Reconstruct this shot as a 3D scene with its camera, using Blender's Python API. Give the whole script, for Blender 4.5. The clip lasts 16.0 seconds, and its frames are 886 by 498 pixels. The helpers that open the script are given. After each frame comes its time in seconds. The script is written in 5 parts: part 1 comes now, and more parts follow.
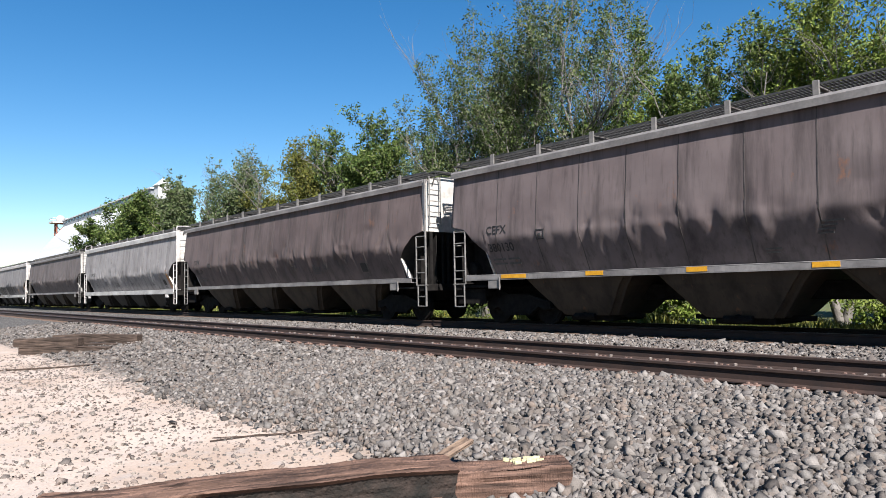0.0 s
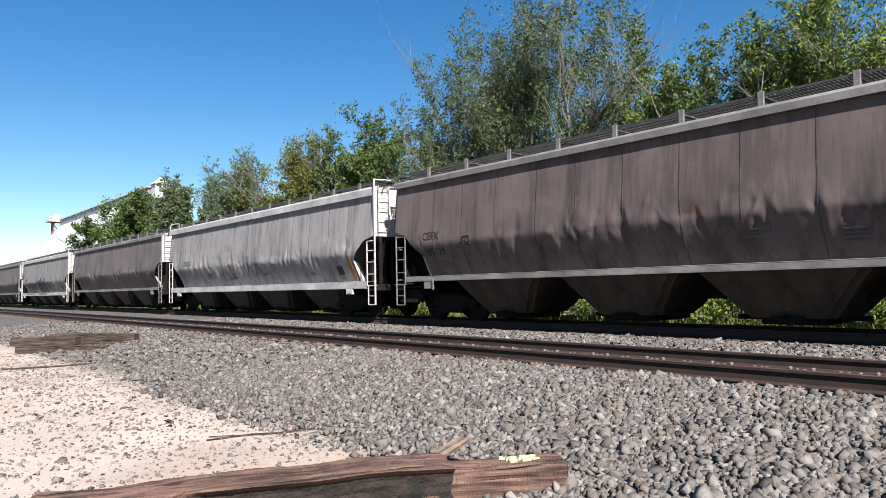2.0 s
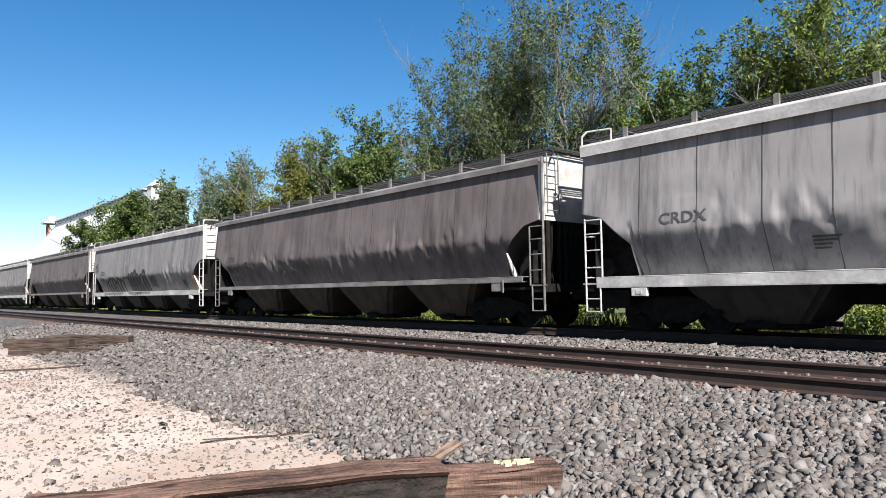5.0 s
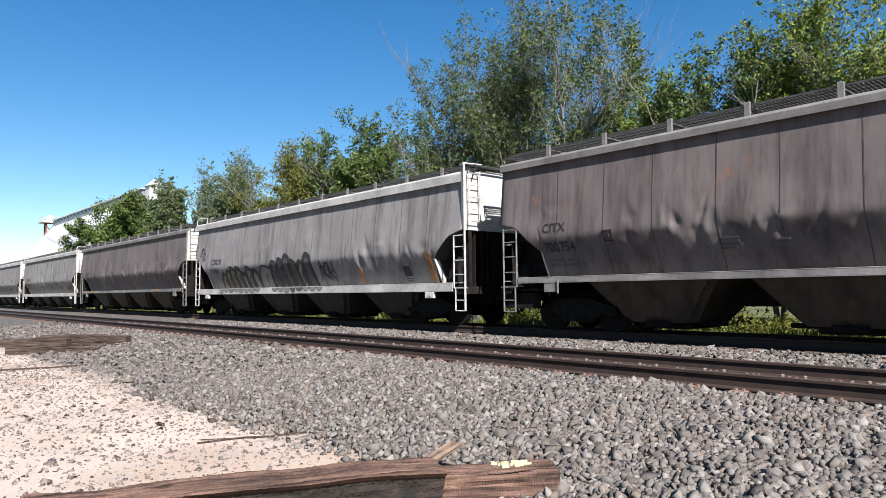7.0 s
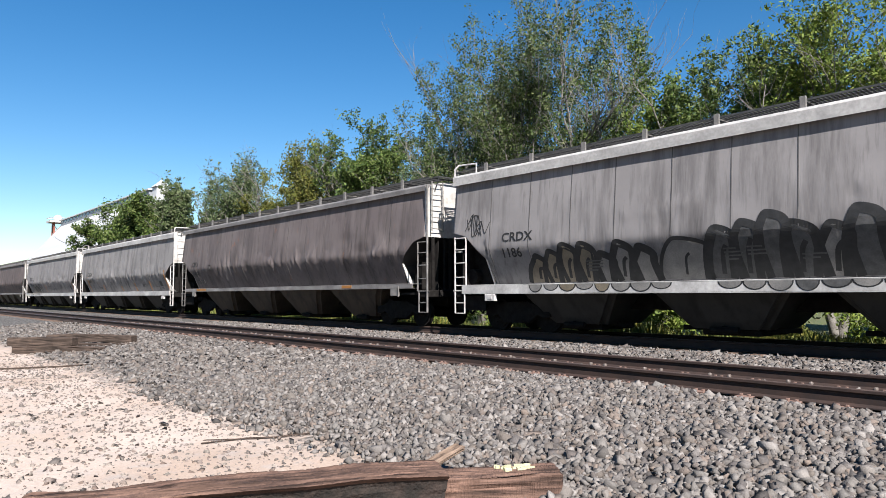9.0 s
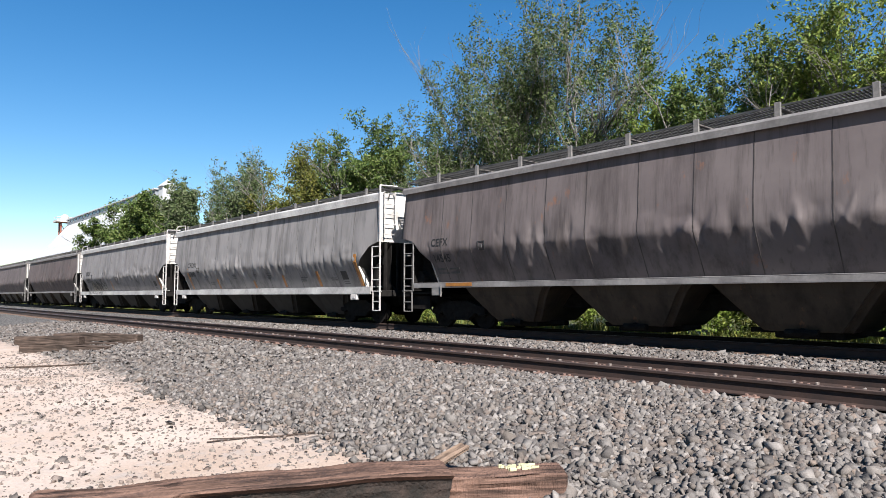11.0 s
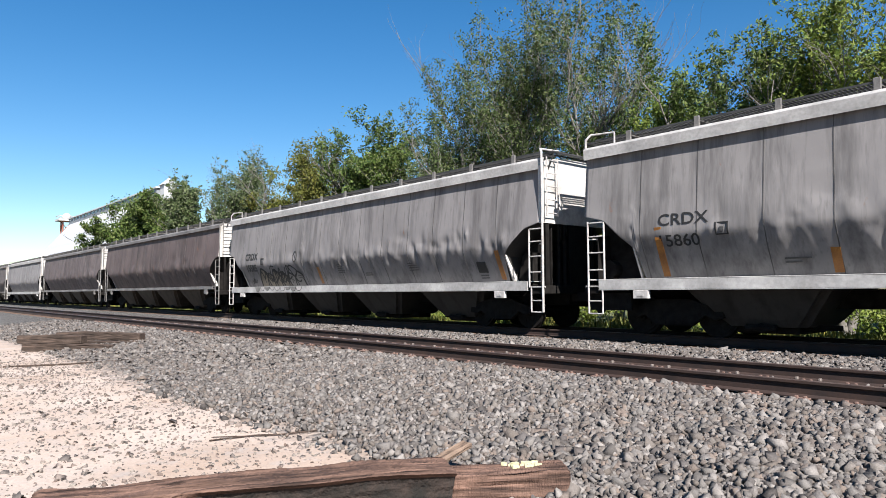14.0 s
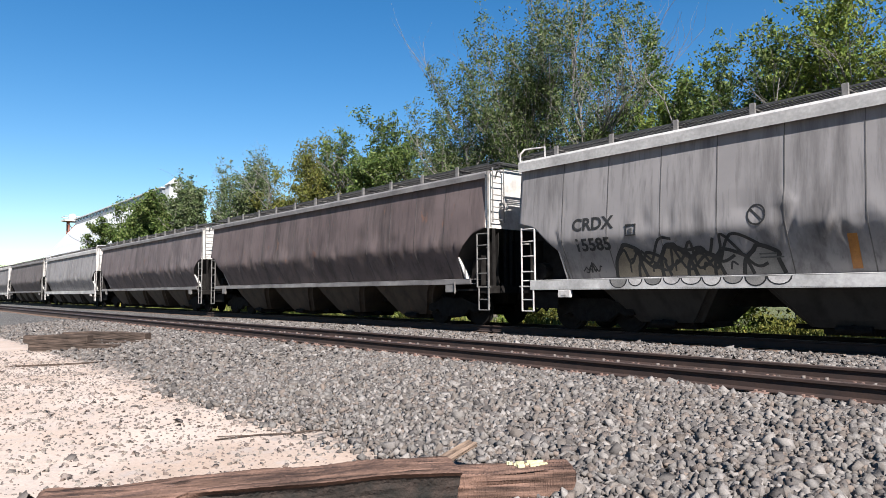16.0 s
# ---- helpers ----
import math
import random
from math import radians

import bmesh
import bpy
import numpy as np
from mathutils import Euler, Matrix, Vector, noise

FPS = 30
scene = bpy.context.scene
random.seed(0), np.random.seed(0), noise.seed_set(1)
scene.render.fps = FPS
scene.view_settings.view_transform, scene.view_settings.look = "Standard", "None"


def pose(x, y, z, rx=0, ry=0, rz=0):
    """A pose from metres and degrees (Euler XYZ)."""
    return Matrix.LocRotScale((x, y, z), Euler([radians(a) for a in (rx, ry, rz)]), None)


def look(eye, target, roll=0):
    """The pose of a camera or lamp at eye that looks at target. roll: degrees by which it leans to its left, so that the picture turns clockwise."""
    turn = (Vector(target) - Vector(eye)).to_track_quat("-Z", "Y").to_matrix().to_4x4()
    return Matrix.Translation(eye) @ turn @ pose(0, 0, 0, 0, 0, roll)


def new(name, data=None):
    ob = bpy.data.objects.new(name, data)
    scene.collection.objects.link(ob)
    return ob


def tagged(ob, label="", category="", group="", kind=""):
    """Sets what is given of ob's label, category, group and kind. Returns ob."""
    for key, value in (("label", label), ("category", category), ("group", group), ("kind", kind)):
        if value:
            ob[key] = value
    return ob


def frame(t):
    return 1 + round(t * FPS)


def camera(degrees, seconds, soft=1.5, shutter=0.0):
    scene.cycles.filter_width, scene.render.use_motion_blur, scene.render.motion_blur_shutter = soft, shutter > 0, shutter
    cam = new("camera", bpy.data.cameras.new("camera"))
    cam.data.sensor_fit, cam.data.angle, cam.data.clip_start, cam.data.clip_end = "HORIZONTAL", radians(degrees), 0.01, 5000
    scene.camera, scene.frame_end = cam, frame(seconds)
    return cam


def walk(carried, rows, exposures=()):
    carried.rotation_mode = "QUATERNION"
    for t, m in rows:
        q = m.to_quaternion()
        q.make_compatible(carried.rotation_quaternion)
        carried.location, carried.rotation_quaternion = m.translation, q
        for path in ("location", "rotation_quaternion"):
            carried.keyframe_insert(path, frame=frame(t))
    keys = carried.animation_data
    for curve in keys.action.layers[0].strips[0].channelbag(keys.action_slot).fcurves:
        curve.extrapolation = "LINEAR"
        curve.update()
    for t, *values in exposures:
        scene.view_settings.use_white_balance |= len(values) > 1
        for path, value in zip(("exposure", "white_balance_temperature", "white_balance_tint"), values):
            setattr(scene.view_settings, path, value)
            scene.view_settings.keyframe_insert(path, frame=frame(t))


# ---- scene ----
# ---- camera and its path: seconds, eye, heading left of the track's normal, tilt, lean ----
cam = camera(66.44, 16.0, soft=0.6)
PATH = [
    (0.0, -0.014, -0.010, 0.974, 48.860, 3.389, 1.166),
    (0.5, -0.014, -0.008, 0.973, 48.802, 3.351, 1.236),
    (1.0, -0.011, -0.009, 0.974, 48.741, 3.318, 1.212),
    (1.5, -0.002, -0.008, 0.975, 48.730, 3.296, 1.230),
    (2.0, -0.001, -0.007, 0.974, 48.662, 3.304, 1.145),
    (2.5, 0.003, -0.007, 0.975, 48.586, 3.329, 1.120),
    (3.0, 0.002, -0.005, 0.976, 48.514, 3.335, 1.105),
    (3.5, 0.001, -0.005, 0.977, 48.469, 3.334, 0.939),
    (4.0, 0.003, -0.007, 0.972, 48.373, 3.459, 0.942),
    (6.5, -0.007, 0.003, 0.965, 48.206, 3.746, 0.637),
    (7.0, -0.001, -0.003, 0.968, 48.178, 3.719, 0.591),
    (7.5, 0.002, 0.002, 0.969, 48.297, 3.754, 0.504),
    (8.0, 0.003, 0.012, 0.969, 48.493, 3.799, 0.393),
    (8.5, 0.007, 0.009, 0.972, 48.588, 3.820, 0.327),
    (9.0, 0.003, 0.006, 0.967, 48.658, 3.940, 0.138),
    (11.5, 0.011, 0.000, 0.968, 49.153, 3.875, 0.062),
    (12.0, 0.007, -0.002, 0.970, 49.157, 3.823, 0.047),
    (12.5, 0.007, -0.002, 0.966, 49.150, 3.826, 0.054),
    (13.0, 0.005, -0.001, 0.967, 49.131, 3.803, 0.090),
    (13.5, 0.003, 0.002, 0.968, 49.112, 3.724, 0.168),
    (14.0, 0.002, 0.005, 0.969, 49.219, 3.697, 0.262),
    (14.5, 0.001, 0.010, 0.966, 49.378, 3.708, 0.300),
    (15.0, -0.001, 0.009, 0.964, 49.483, 3.718, 0.276),
    (15.5, -0.005, 0.011, 0.966, 49.583, 3.677, 0.307),
    (16.0, -0.006, 0.011, 0.965, 49.622, 3.658, 0.349),
]


def seat(x, y, z, yaw, pitch, roll):
    a, b = radians(yaw), radians(pitch)
    way = Vector((-math.sin(a) * math.cos(b), math.cos(a) * math.cos(b), math.sin(b)))
    return look((x, y, z), Vector((x, y, z)) + way * 10, -roll)


walk(cam, [(row[0], seat(*row[1:])) for row in PATH], ((0.0, 1.50, 6350, 11), (16.0, 1.50, 6350, 11)))

# ---- sky, sun ----
SUN = Vector((0.715, -0.290, 0.635)).normalized()
world = bpy.data.worlds.new("sky")
scene.world = world
world.use_nodes = True
wn = world.node_tree
sky = wn.nodes.new("ShaderNodeTexSky")
sky.sky_type, sky.sun_disc = "NISHITA", False
sky.sun_elevation, sky.sun_rotation = math.asin(SUN.z), math.atan2(SUN.x, SUN.y)
sky.air_density, sky.dust_density, sky.ozone_density = 1.0, 0.1, 1.6
hue = wn.nodes.new("ShaderNodeHueSaturation")
hue.inputs["Saturation"].default_value = 1.4
wn.links.new(sky.outputs[0], hue.inputs["Color"])
wn.links.new(hue.outputs[0], wn.nodes["Background"].inputs[0])
wn.nodes["Background"].inputs[1].default_value = 0.049
sun = new("sun", bpy.data.lights.new("sun", "SUN"))
sun.data.energy, sun.data.angle, sun.data.color = 5.6, radians(0.53), (1.0, 0.95, 0.88)
sun.matrix_world = look(SUN * 60, (0, 0, 0))

# ---- materials ----


def node(nt, kind, **inputs):
    n = nt.nodes.new(kind)
    for k, v in inputs.items():
        if k in n.inputs:
            n.inputs[k].default_value = v
    return n


def ramp(nt, src, stops):
    n = nt.nodes.new("ShaderNodeValToRGB")
    while len(n.color_ramp.elements) < len(stops):
        n.color_ramp.elements.new(0.5)
    for e, (p, c) in zip(n.color_ramp.elements, stops):
        e.position, e.color = p, (*c, 1) if len(c) == 3 else c
    nt.links.new(src, n.inputs[0])
    return n.outputs[0]


def mix(nt, fac, a, b, kind="MIX"):
    n = nt.nodes.new("ShaderNodeMix")
    n.data_type, n.blend_type = "RGBA", kind
    for s, v in ((n.inputs[0], fac), (n.inputs[6], a), (n.inputs[7], b)):
        if isinstance(v, (int, float)):
            s.default_value = v
        elif isinstance(v, tuple):
            s.default_value = (*v, 1)
        else:
            nt.links.new(v, s)
    return n.outputs[2]


def coords(nt, scale=(1, 1, 1), shift=(0, 0, 0), space="Object"):
    tc = nt.nodes.new("ShaderNodeTexCoord")
    mp = nt.nodes.new("ShaderNodeMapping")
    mp.inputs["Scale"].default_value, mp.inputs["Location"].default_value = scale, shift
    nt.links.new(tc.outputs[space], mp.inputs[0])
    return mp.outputs[0]


def noise_tex(nt, vec, scale, detail=4, rough=0.55):
    n = node(nt, "ShaderNodeTexNoise", Scale=scale, Detail=detail, Roughness=rough)
    nt.links.new(vec, n.inputs["Vector"])
    return n.outputs["Fac"]


def shell(name, rough=0.6, metal=0.0, spec=0.4):
    m = bpy.data.materials.new(name)
    m.use_nodes = True
    b = m.node_tree.nodes["Principled BSDF"]
    b.inputs["Roughness"].default_value, b.inputs["Metallic"].default_value = rough, metal
    b.inputs["Specular IOR Level"].default_value = spec
    return m, m.node_tree, b


def bump(nt, b, height, strength, dist):
    n = node(nt, "ShaderNodeBump", Strength=strength, Distance=dist)
    nt.links.new(height, n.inputs["Height"])
    nt.links.new(n.outputs[0], b.inputs["Normal"])


def plain(name, dark, light, scale=6.0, rough=0.6, metal=0.0, relief=0.3, dist=0.01, fine=40.0, spec=0.4):
    """A surface mottled at two scales."""
    m, nt, b = shell(name, rough, metal, spec)
    vec = coords(nt)
    big = noise_tex(nt, vec, scale, 5)
    small = noise_tex(nt, vec, fine, 3)
    c1 = ramp(nt, big, ((0.3, dark), (0.7, light)))
    c2 = ramp(nt, small, ((0.25, (0.6, 0.6, 0.6)), (0.7, (1.1, 1.1, 1.1))))
    nt.links.new(mix(nt, 0.6, c1, c2, "MULTIPLY"), b.inputs["Base Color"])
    bump(nt, b, small, relief, dist)
    return m


def car_paint(name, light, dark, soot, seed, rust=(0.16, 0.07, 0.035), rusty=0.62):
    """Weathered hopper-car paint: rain streaks down the side, soot, rust blooms."""
    m, nt, b = shell(name, 0.65, 0.0, 0.2)
    flat = coords(nt, (1, 1, 1), (seed, seed * 2.3, 0))
    streak = noise_tex(nt, coords(nt, (2.2, 2.2, 0.16), (seed * 3.1, 0, 0)), 1.0, 6, 0.65)
    thin = noise_tex(nt, coords(nt, (11, 11, 0.35), (seed, 0, 0)), 1.0, 4, 0.6)
    patch = noise_tex(nt, flat, 0.55, 5, 0.6)
    col = mix(nt, ramp(nt, patch, ((0.32, (0, 0, 0)), (0.68, (1, 1, 1)))), dark, light)
    col = mix(nt, ramp(nt, streak, ((0.46, (0, 0, 0)), (0.72, (0.85, 0.85, 0.85)))), col, soot)
    col = mix(nt, ramp(nt, thin, ((0.55, (0, 0, 0)), (0.78, (0.55, 0.55, 0.55)))), col, soot)
    spots = noise_tex(nt, coords(nt, (1.6, 1.6, 0.8), (seed * 5, 0, 0)), 1.3, 7, 0.7)
    col = mix(nt, ramp(nt, spots, ((rusty, (0, 0, 0)), (rusty + 0.1, (0.7, 0.7, 0.7)))), col, rust)
    nt.links.new(col, b.inputs["Base Color"])
    bump(nt, b, noise_tex(nt, coords(nt, (1, 1, 0.4)), 5.0, 6), 0.25, 0.02)
    return m


def wood_mat(name, dark, light, axis=0):
    m, nt, b = shell(name, 0.85, 0.0, 0.2)
    sc = [26, 26, 26]
    sc[axis] = 1.3
    grain = noise_tex(nt, coords(nt, tuple(sc)), 1.0, 6, 0.7)
    blot = noise_tex(nt, coords(nt), 4.0, 4)
    col = mix(nt, ramp(nt, grain, ((0.35, (0, 0, 0)), (0.65, (1, 1, 1)))), dark, light)
    col = mix(nt, 0.7, col, ramp(nt, blot, ((0.3, (0.45, 0.42, 0.4)), (0.7, (1.15, 1.1, 1.05)))), "MULTIPLY")
    nt.links.new(col, b.inputs["Base Color"])
    bump(nt, b, grain, 0.8, 0.02)
    return m


def leaf_mat(name, tints):
    m, nt, b = shell(name, 0.6, 0.0, 0.15)
    geo = nt.nodes.new("ShaderNodeNewGeometry")
    col = ramp(nt, geo.outputs["Random Per Island"], tuple((i / (len(tints) - 1), c) for i, c in enumerate(tints)))
    nt.links.new(col, b.inputs["Base Color"])
    tr = nt.nodes.new("ShaderNodeBsdfTranslucent")
    nt.links.new(col, tr.inputs[0])
    ms = nt.nodes.new("ShaderNodeMixShader")
    ms.inputs[0].default_value = 0.22
    nt.links.new(b.outputs[0], ms.inputs[1])
    nt.links.new(tr.outputs[0], ms.inputs[2])
    nt.links.new(ms.outputs[0], nt.nodes["Material Output"].inputs[0])
    return m


def stone_mat(name, tints):
    m, nt, b = shell(name, 0.95, 0.0, 0.08)
    geo = nt.nodes.new("ShaderNodeNewGeometry")
    col = ramp(nt, geo.outputs["Random Per Island"], tuple((i / (len(tints) - 1), c) for i, c in enumerate(tints)))
    spk = noise_tex(nt, coords(nt), 90.0, 3)
    nt.links.new(mix(nt, 0.6, col, ramp(nt, spk, ((0.3, (0.6, 0.6, 0.6)), (0.7, (1.2, 1.2, 1.2)))), "MULTIPLY"), b.inputs["Base Color"])
    bump(nt, b, spk, 0.5, 0.006)
    return m


def ground_mat():
    """Pale sandy dirt beside the line, grey ballast on the bed, weedy earth beyond it."""
    m, nt, b = shell("ground", 0.95, 0.0, 0.15)
    vec = coords(nt)
    sep = nt.nodes.new("ShaderNodeSeparateXYZ")
    nt.links.new(vec, sep.inputs[0])
    wide, mid, fine = noise_tex(nt, vec, 0.7, 5), noise_tex(nt, vec, 5.0, 6, 0.65), noise_tex(nt, vec, 45.0, 4)
    edge = nt.nodes.new("ShaderNodeMath")
    edge.operation = "MULTIPLY_ADD"
    edge.inputs[1].default_value = 1.6
    nt.links.new(mid, edge.inputs[0])
    nt.links.new(sep.outputs["Y"], edge.inputs[2])
    sand = mix(nt, ramp(nt, wide, ((0.35, (0, 0, 0)), (0.65, (1, 1, 1)))), (0.284, 0.220, 0.178), (0.348, 0.288, 0.250))
    sand = mix(nt, ramp(nt, mid, ((0.5, (0, 0, 0)), (0.72, (0.8, 0.8, 0.8)))), sand, (0.264, 0.236, 0.220))
    sand = mix(nt, 0.5, sand, ramp(nt, fine, ((0.3, (0.7, 0.68, 0.66)), (0.6, (1.08, 1.08, 1.08)))), "MULTIPLY")
    vor = node(nt, "ShaderNodeTexVoronoi", Scale=17.0)
    nt.links.new(vec, vor.inputs["Vector"])
    rock = ramp(nt, vor.outputs["Color"], ((0.15, (0.048, 0.045, 0.042)), (0.85, (0.188, 0.176, 0.168))))
    # darken the cell borders: shade in the gaps between stones, painted in
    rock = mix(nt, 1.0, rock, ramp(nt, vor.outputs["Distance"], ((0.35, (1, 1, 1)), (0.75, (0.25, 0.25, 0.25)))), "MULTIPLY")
    earth = mix(nt, ramp(nt, mid, ((0.4, (0, 0, 0)), (0.6, (1, 1, 1)))), (0.10, 0.085, 0.05), (0.06, 0.09, 0.03))

    def step(at, soft):
        r = nt.nodes.new("ShaderNodeMapRange")
        r.inputs["From Min"].default_value, r.inputs["From Max"].default_value = at - soft, at + soft
        nt.links.new(edge.outputs[0], r.inputs["Value"])
        return r.outputs[0]

    on_bed = step(4.35, 0.35)
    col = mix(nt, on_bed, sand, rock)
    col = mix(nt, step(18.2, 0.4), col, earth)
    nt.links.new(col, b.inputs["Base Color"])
    h = mix(nt, on_bed, ramp(nt, fine, ((0, (0.4, 0.4, 0.4)), (1, (0.6, 0.6, 0.6)))), ramp(nt, vor.outputs["Distance"], ((0, (1, 1, 1)), (0.8, (0, 0, 0)))))
    bump(nt, b, h, 0.8, 0.04)
    return m


M_GROUND = ground_mat()
M_STONE = stone_mat("ballast_stone", ((0.045, 0.040, 0.038), (0.135, 0.125, 0.118), (0.086, 0.073, 0.064), (0.186, 0.170, 0.160), (0.070, 0.063, 0.061), (0.140, 0.112, 0.095)))
M_PEBBLE = stone_mat("dirt_pebble", ((0.099, 0.074, 0.062), (0.178, 0.149, 0.134), (0.079, 0.070, 0.065), (0.218, 0.189, 0.164)))
M_RAIL = plain("rusty_rail", (0.013, 0.007, 0.006), (0.034, 0.017, 0.012), 3.0, 0.85, 0.0, 0.3, 0.004)
M_RAILTOP = plain("worn_rail_head", (0.080, 0.056, 0.048), (0.136, 0.096, 0.080), 4.0, 0.45, 0.6, 0.1, 0.002)
M_PLATE = plain("rust_plate", (0.096, 0.056, 0.044), (0.200, 0.128, 0.104), 8.0, 0.85, 0.1, 0.3, 0.004)
M_SPIKE = plain("bare_anchor", (0.096, 0.080, 0.072), (0.192, 0.160, 0.144), 20.0, 0.6, 0.2, 0.2, 0.003)
M_TIE = wood_mat("track_tie_wood", (0.028, 0.020, 0.016), (0.128, 0.088, 0.068), 1)
M_OLDTIE = wood_mat("old_tie_wood", (0.014, 0.008, 0.006), (0.148, 0.092, 0.072), 0)
M_GREYTIE = wood_mat("grey_tie_wood", (0.019, 0.014, 0.011), (0.077, 0.056, 0.046), 0)
M_SPLINTER = wood_mat("splintered_wood", (0.060, 0.042, 0.033), (0.204, 0.150, 0.114), 0)
# running gear and underframe: sooty steel, blackened further to stand in for shade
M_STEEL_DARK = plain("sooty_shaded_steel", (0.005, 0.004, 0.004), (0.014, 0.013, 0.012), 5.0, 0.9, 0.0, 0.3, 0.005, spec=0.08)
# near-black for a tie's broken-out side: shade under its lip, put into the colour
M_TIE_SHADE = plain("tie_undercut_shade", (0.006, 0.006, 0.005), (0.032, 0.022, 0.018), 9.0, 0.95, 0.0, 0.6, 0.02)
M_GRATING = plain("galvanised_grating", (0.034, 0.034, 0.034), (0.072, 0.072, 0.072), 6.0, 0.6, 0.5, 0.1, 0.002)
M_LADDER_W = plain("dirty_white_steel", (0.221, 0.206, 0.199), (0.442, 0.420, 0.405), 4.0, 0.55, 0.0, 0.2, 0.003)
M_LADDER_D = plain("dirty_grey_steel", (0.060, 0.057, 0.054), (0.156, 0.147, 0.141), 4.0, 0.6, 0.0, 0.2, 0.003)
M_END = plain("dusty_white_paint", (0.266, 0.250, 0.235), (0.469, 0.445, 0.422), 1.6, 0.6, 0.0, 0.2, 0.004, 9.0)
M_SILL_W = plain("scuffed_white_sill", (0.199, 0.192, 0.186), (0.410, 0.397, 0.385), 1.2, 0.55, 0.0, 0.25, 0.005, 14.0)
M_SILL_B = plain("sooty_sill", (0.073, 0.067, 0.067), (0.190, 0.179, 0.174), 1.2, 0.6, 0.0, 0.25, 0.005, 14.0)
M_YELLOW = plain("reflector_yellow", (0.380, 0.179, 0.006), (0.517, 0.262, 0.014), 5.0, 0.4, 0.0, 0.1, 0.002)
M_ORANGE = plain("faded_orange_tape", (0.146, 0.055, 0.012), (0.261, 0.109, 0.017), 3.0, 0.5, 0.0, 0.1, 0.002)
M_BLACK = plain("black_stencil", (0.006, 0.006, 0.006), (0.017, 0.017, 0.018), 7.0, 0.7, 0.0, 0.1, 0.002)
M_FADED = plain("faded_stencil", (0.034, 0.034, 0.034), (0.067, 0.065, 0.065), 7.0, 0.7, 0.0, 0.1, 0.002)
M_SPRAY = plain("spray_fill", (0.089, 0.086, 0.083), (0.177, 0.166, 0.156), 2.5, 0.5, 0.0, 0.1, 0.002)
M_SPRAY_TAN = plain("tan_spray_fill", (0.089, 0.073, 0.052), (0.156, 0.130, 0.094), 2.5, 0.5, 0.0, 0.1, 0.002)
M_BARK = plain("bark", (0.072, 0.063, 0.054), (0.166, 0.155, 0.141), 5.0, 0.9, 0.0, 0.6, 0.02)
M_LEAF = [
    leaf_mat("deep_green_leaves", ((0.020, 0.038, 0.010), (0.043, 0.072, 0.015), (0.072, 0.106, 0.024), (0.132, 0.153, 0.055))),
    leaf_mat("olive_leaves", ((0.042, 0.052, 0.011), (0.085, 0.094, 0.020), (0.120, 0.110, 0.026), (0.060, 0.078, 0.017))),
    leaf_mat("silver_green_leaves", ((0.028, 0.046, 0.016), (0.058, 0.082, 0.028), (0.130, 0.150, 0.085), (0.045, 0.070, 0.020))),
    leaf_mat("bright_leaves", ((0.050, 0.082, 0.012), (0.095, 0.135, 0.022), (0.160, 0.185, 0.045), (0.065, 0.100, 0.015))),
    leaf_mat("small_dark_leaves", ((0.022, 0.038, 0.011), (0.044, 0.068, 0.018), (0.070, 0.096, 0.028), (0.140, 0.150, 0.080))),
]
M_WEED = leaf_mat("weeds", ((0.033, 0.055, 0.014), (0.083, 0.110, 0.028), (0.154, 0.154, 0.050), (0.110, 0.132, 0.039), (0.248, 0.187, 0.028)))
M_ROOF = plain("white_metal_roof", (0.338, 0.348, 0.359), (0.424, 0.430, 0.435), 0.2, 0.5, 0.0, 0.1, 0.01, 2.0)
M_TOWER = plain("red_lead_paint", (0.168, 0.045, 0.028), (0.252, 0.090, 0.056), 1.0, 0.6)
M_TOWERW = plain("white_tower_paint", (0.336, 0.325, 0.314), (0.437, 0.426, 0.414), 1.0, 0.6)
M_CREAM = plain("flaked_cream_paint", (0.258, 0.243, 0.132), (0.500, 0.486, 0.309), 14.0, 0.6)
M_WINDOW = plain("dark_glass", (0.03, 0.04, 0.06), (0.07, 0.09, 0.12), 1.0, 0.2)
M_BLUEGREY = plain("grey_clerestory", (0.130, 0.146, 0.166), (0.187, 0.203, 0.224), 1.0, 0.6)

# ---- building helpers ----


def link_mesh(name, verts, faces, mat, smooth=False):
    me = bpy.data.meshes.new(name)
    me.from_pydata([tuple(v) for v in verts], [], [tuple(f) for f in faces])
    me.materials.append(mat)
    if smooth:
        me.shade_smooth()
    me.update()
    return me


def part(name, bm, mat, parent, label=""):
    """Links a bmesh or a mesh as one object under parent."""
    if isinstance(bm, bmesh.types.BMesh):
        me = bpy.data.meshes.new(name)
        bm.to_mesh(me)
        bm.free()
        me.materials.append(mat)
    else:
        me = bm
    ob = new(name, me)
    ob.parent = parent
    if label:
        tagged(ob, label)
    return ob


def box(bm, x0, x1, y0, y1, z0, z1, bev=0.0):
    r = bmesh.ops.create_cube(bm, size=1.0, matrix=Matrix.LocRotScale(((x0 + x1) / 2, (y0 + y1) / 2, (z0 + z1) / 2), None, (x1 - x0, y1 - y0, z1 - z0)))
    if bev:
        es = list({e for v in r["verts"] for e in v.link_edges})
        bmesh.ops.bevel(bm, geom=es, offset=bev, segments=1, affect="EDGES")
    return bm


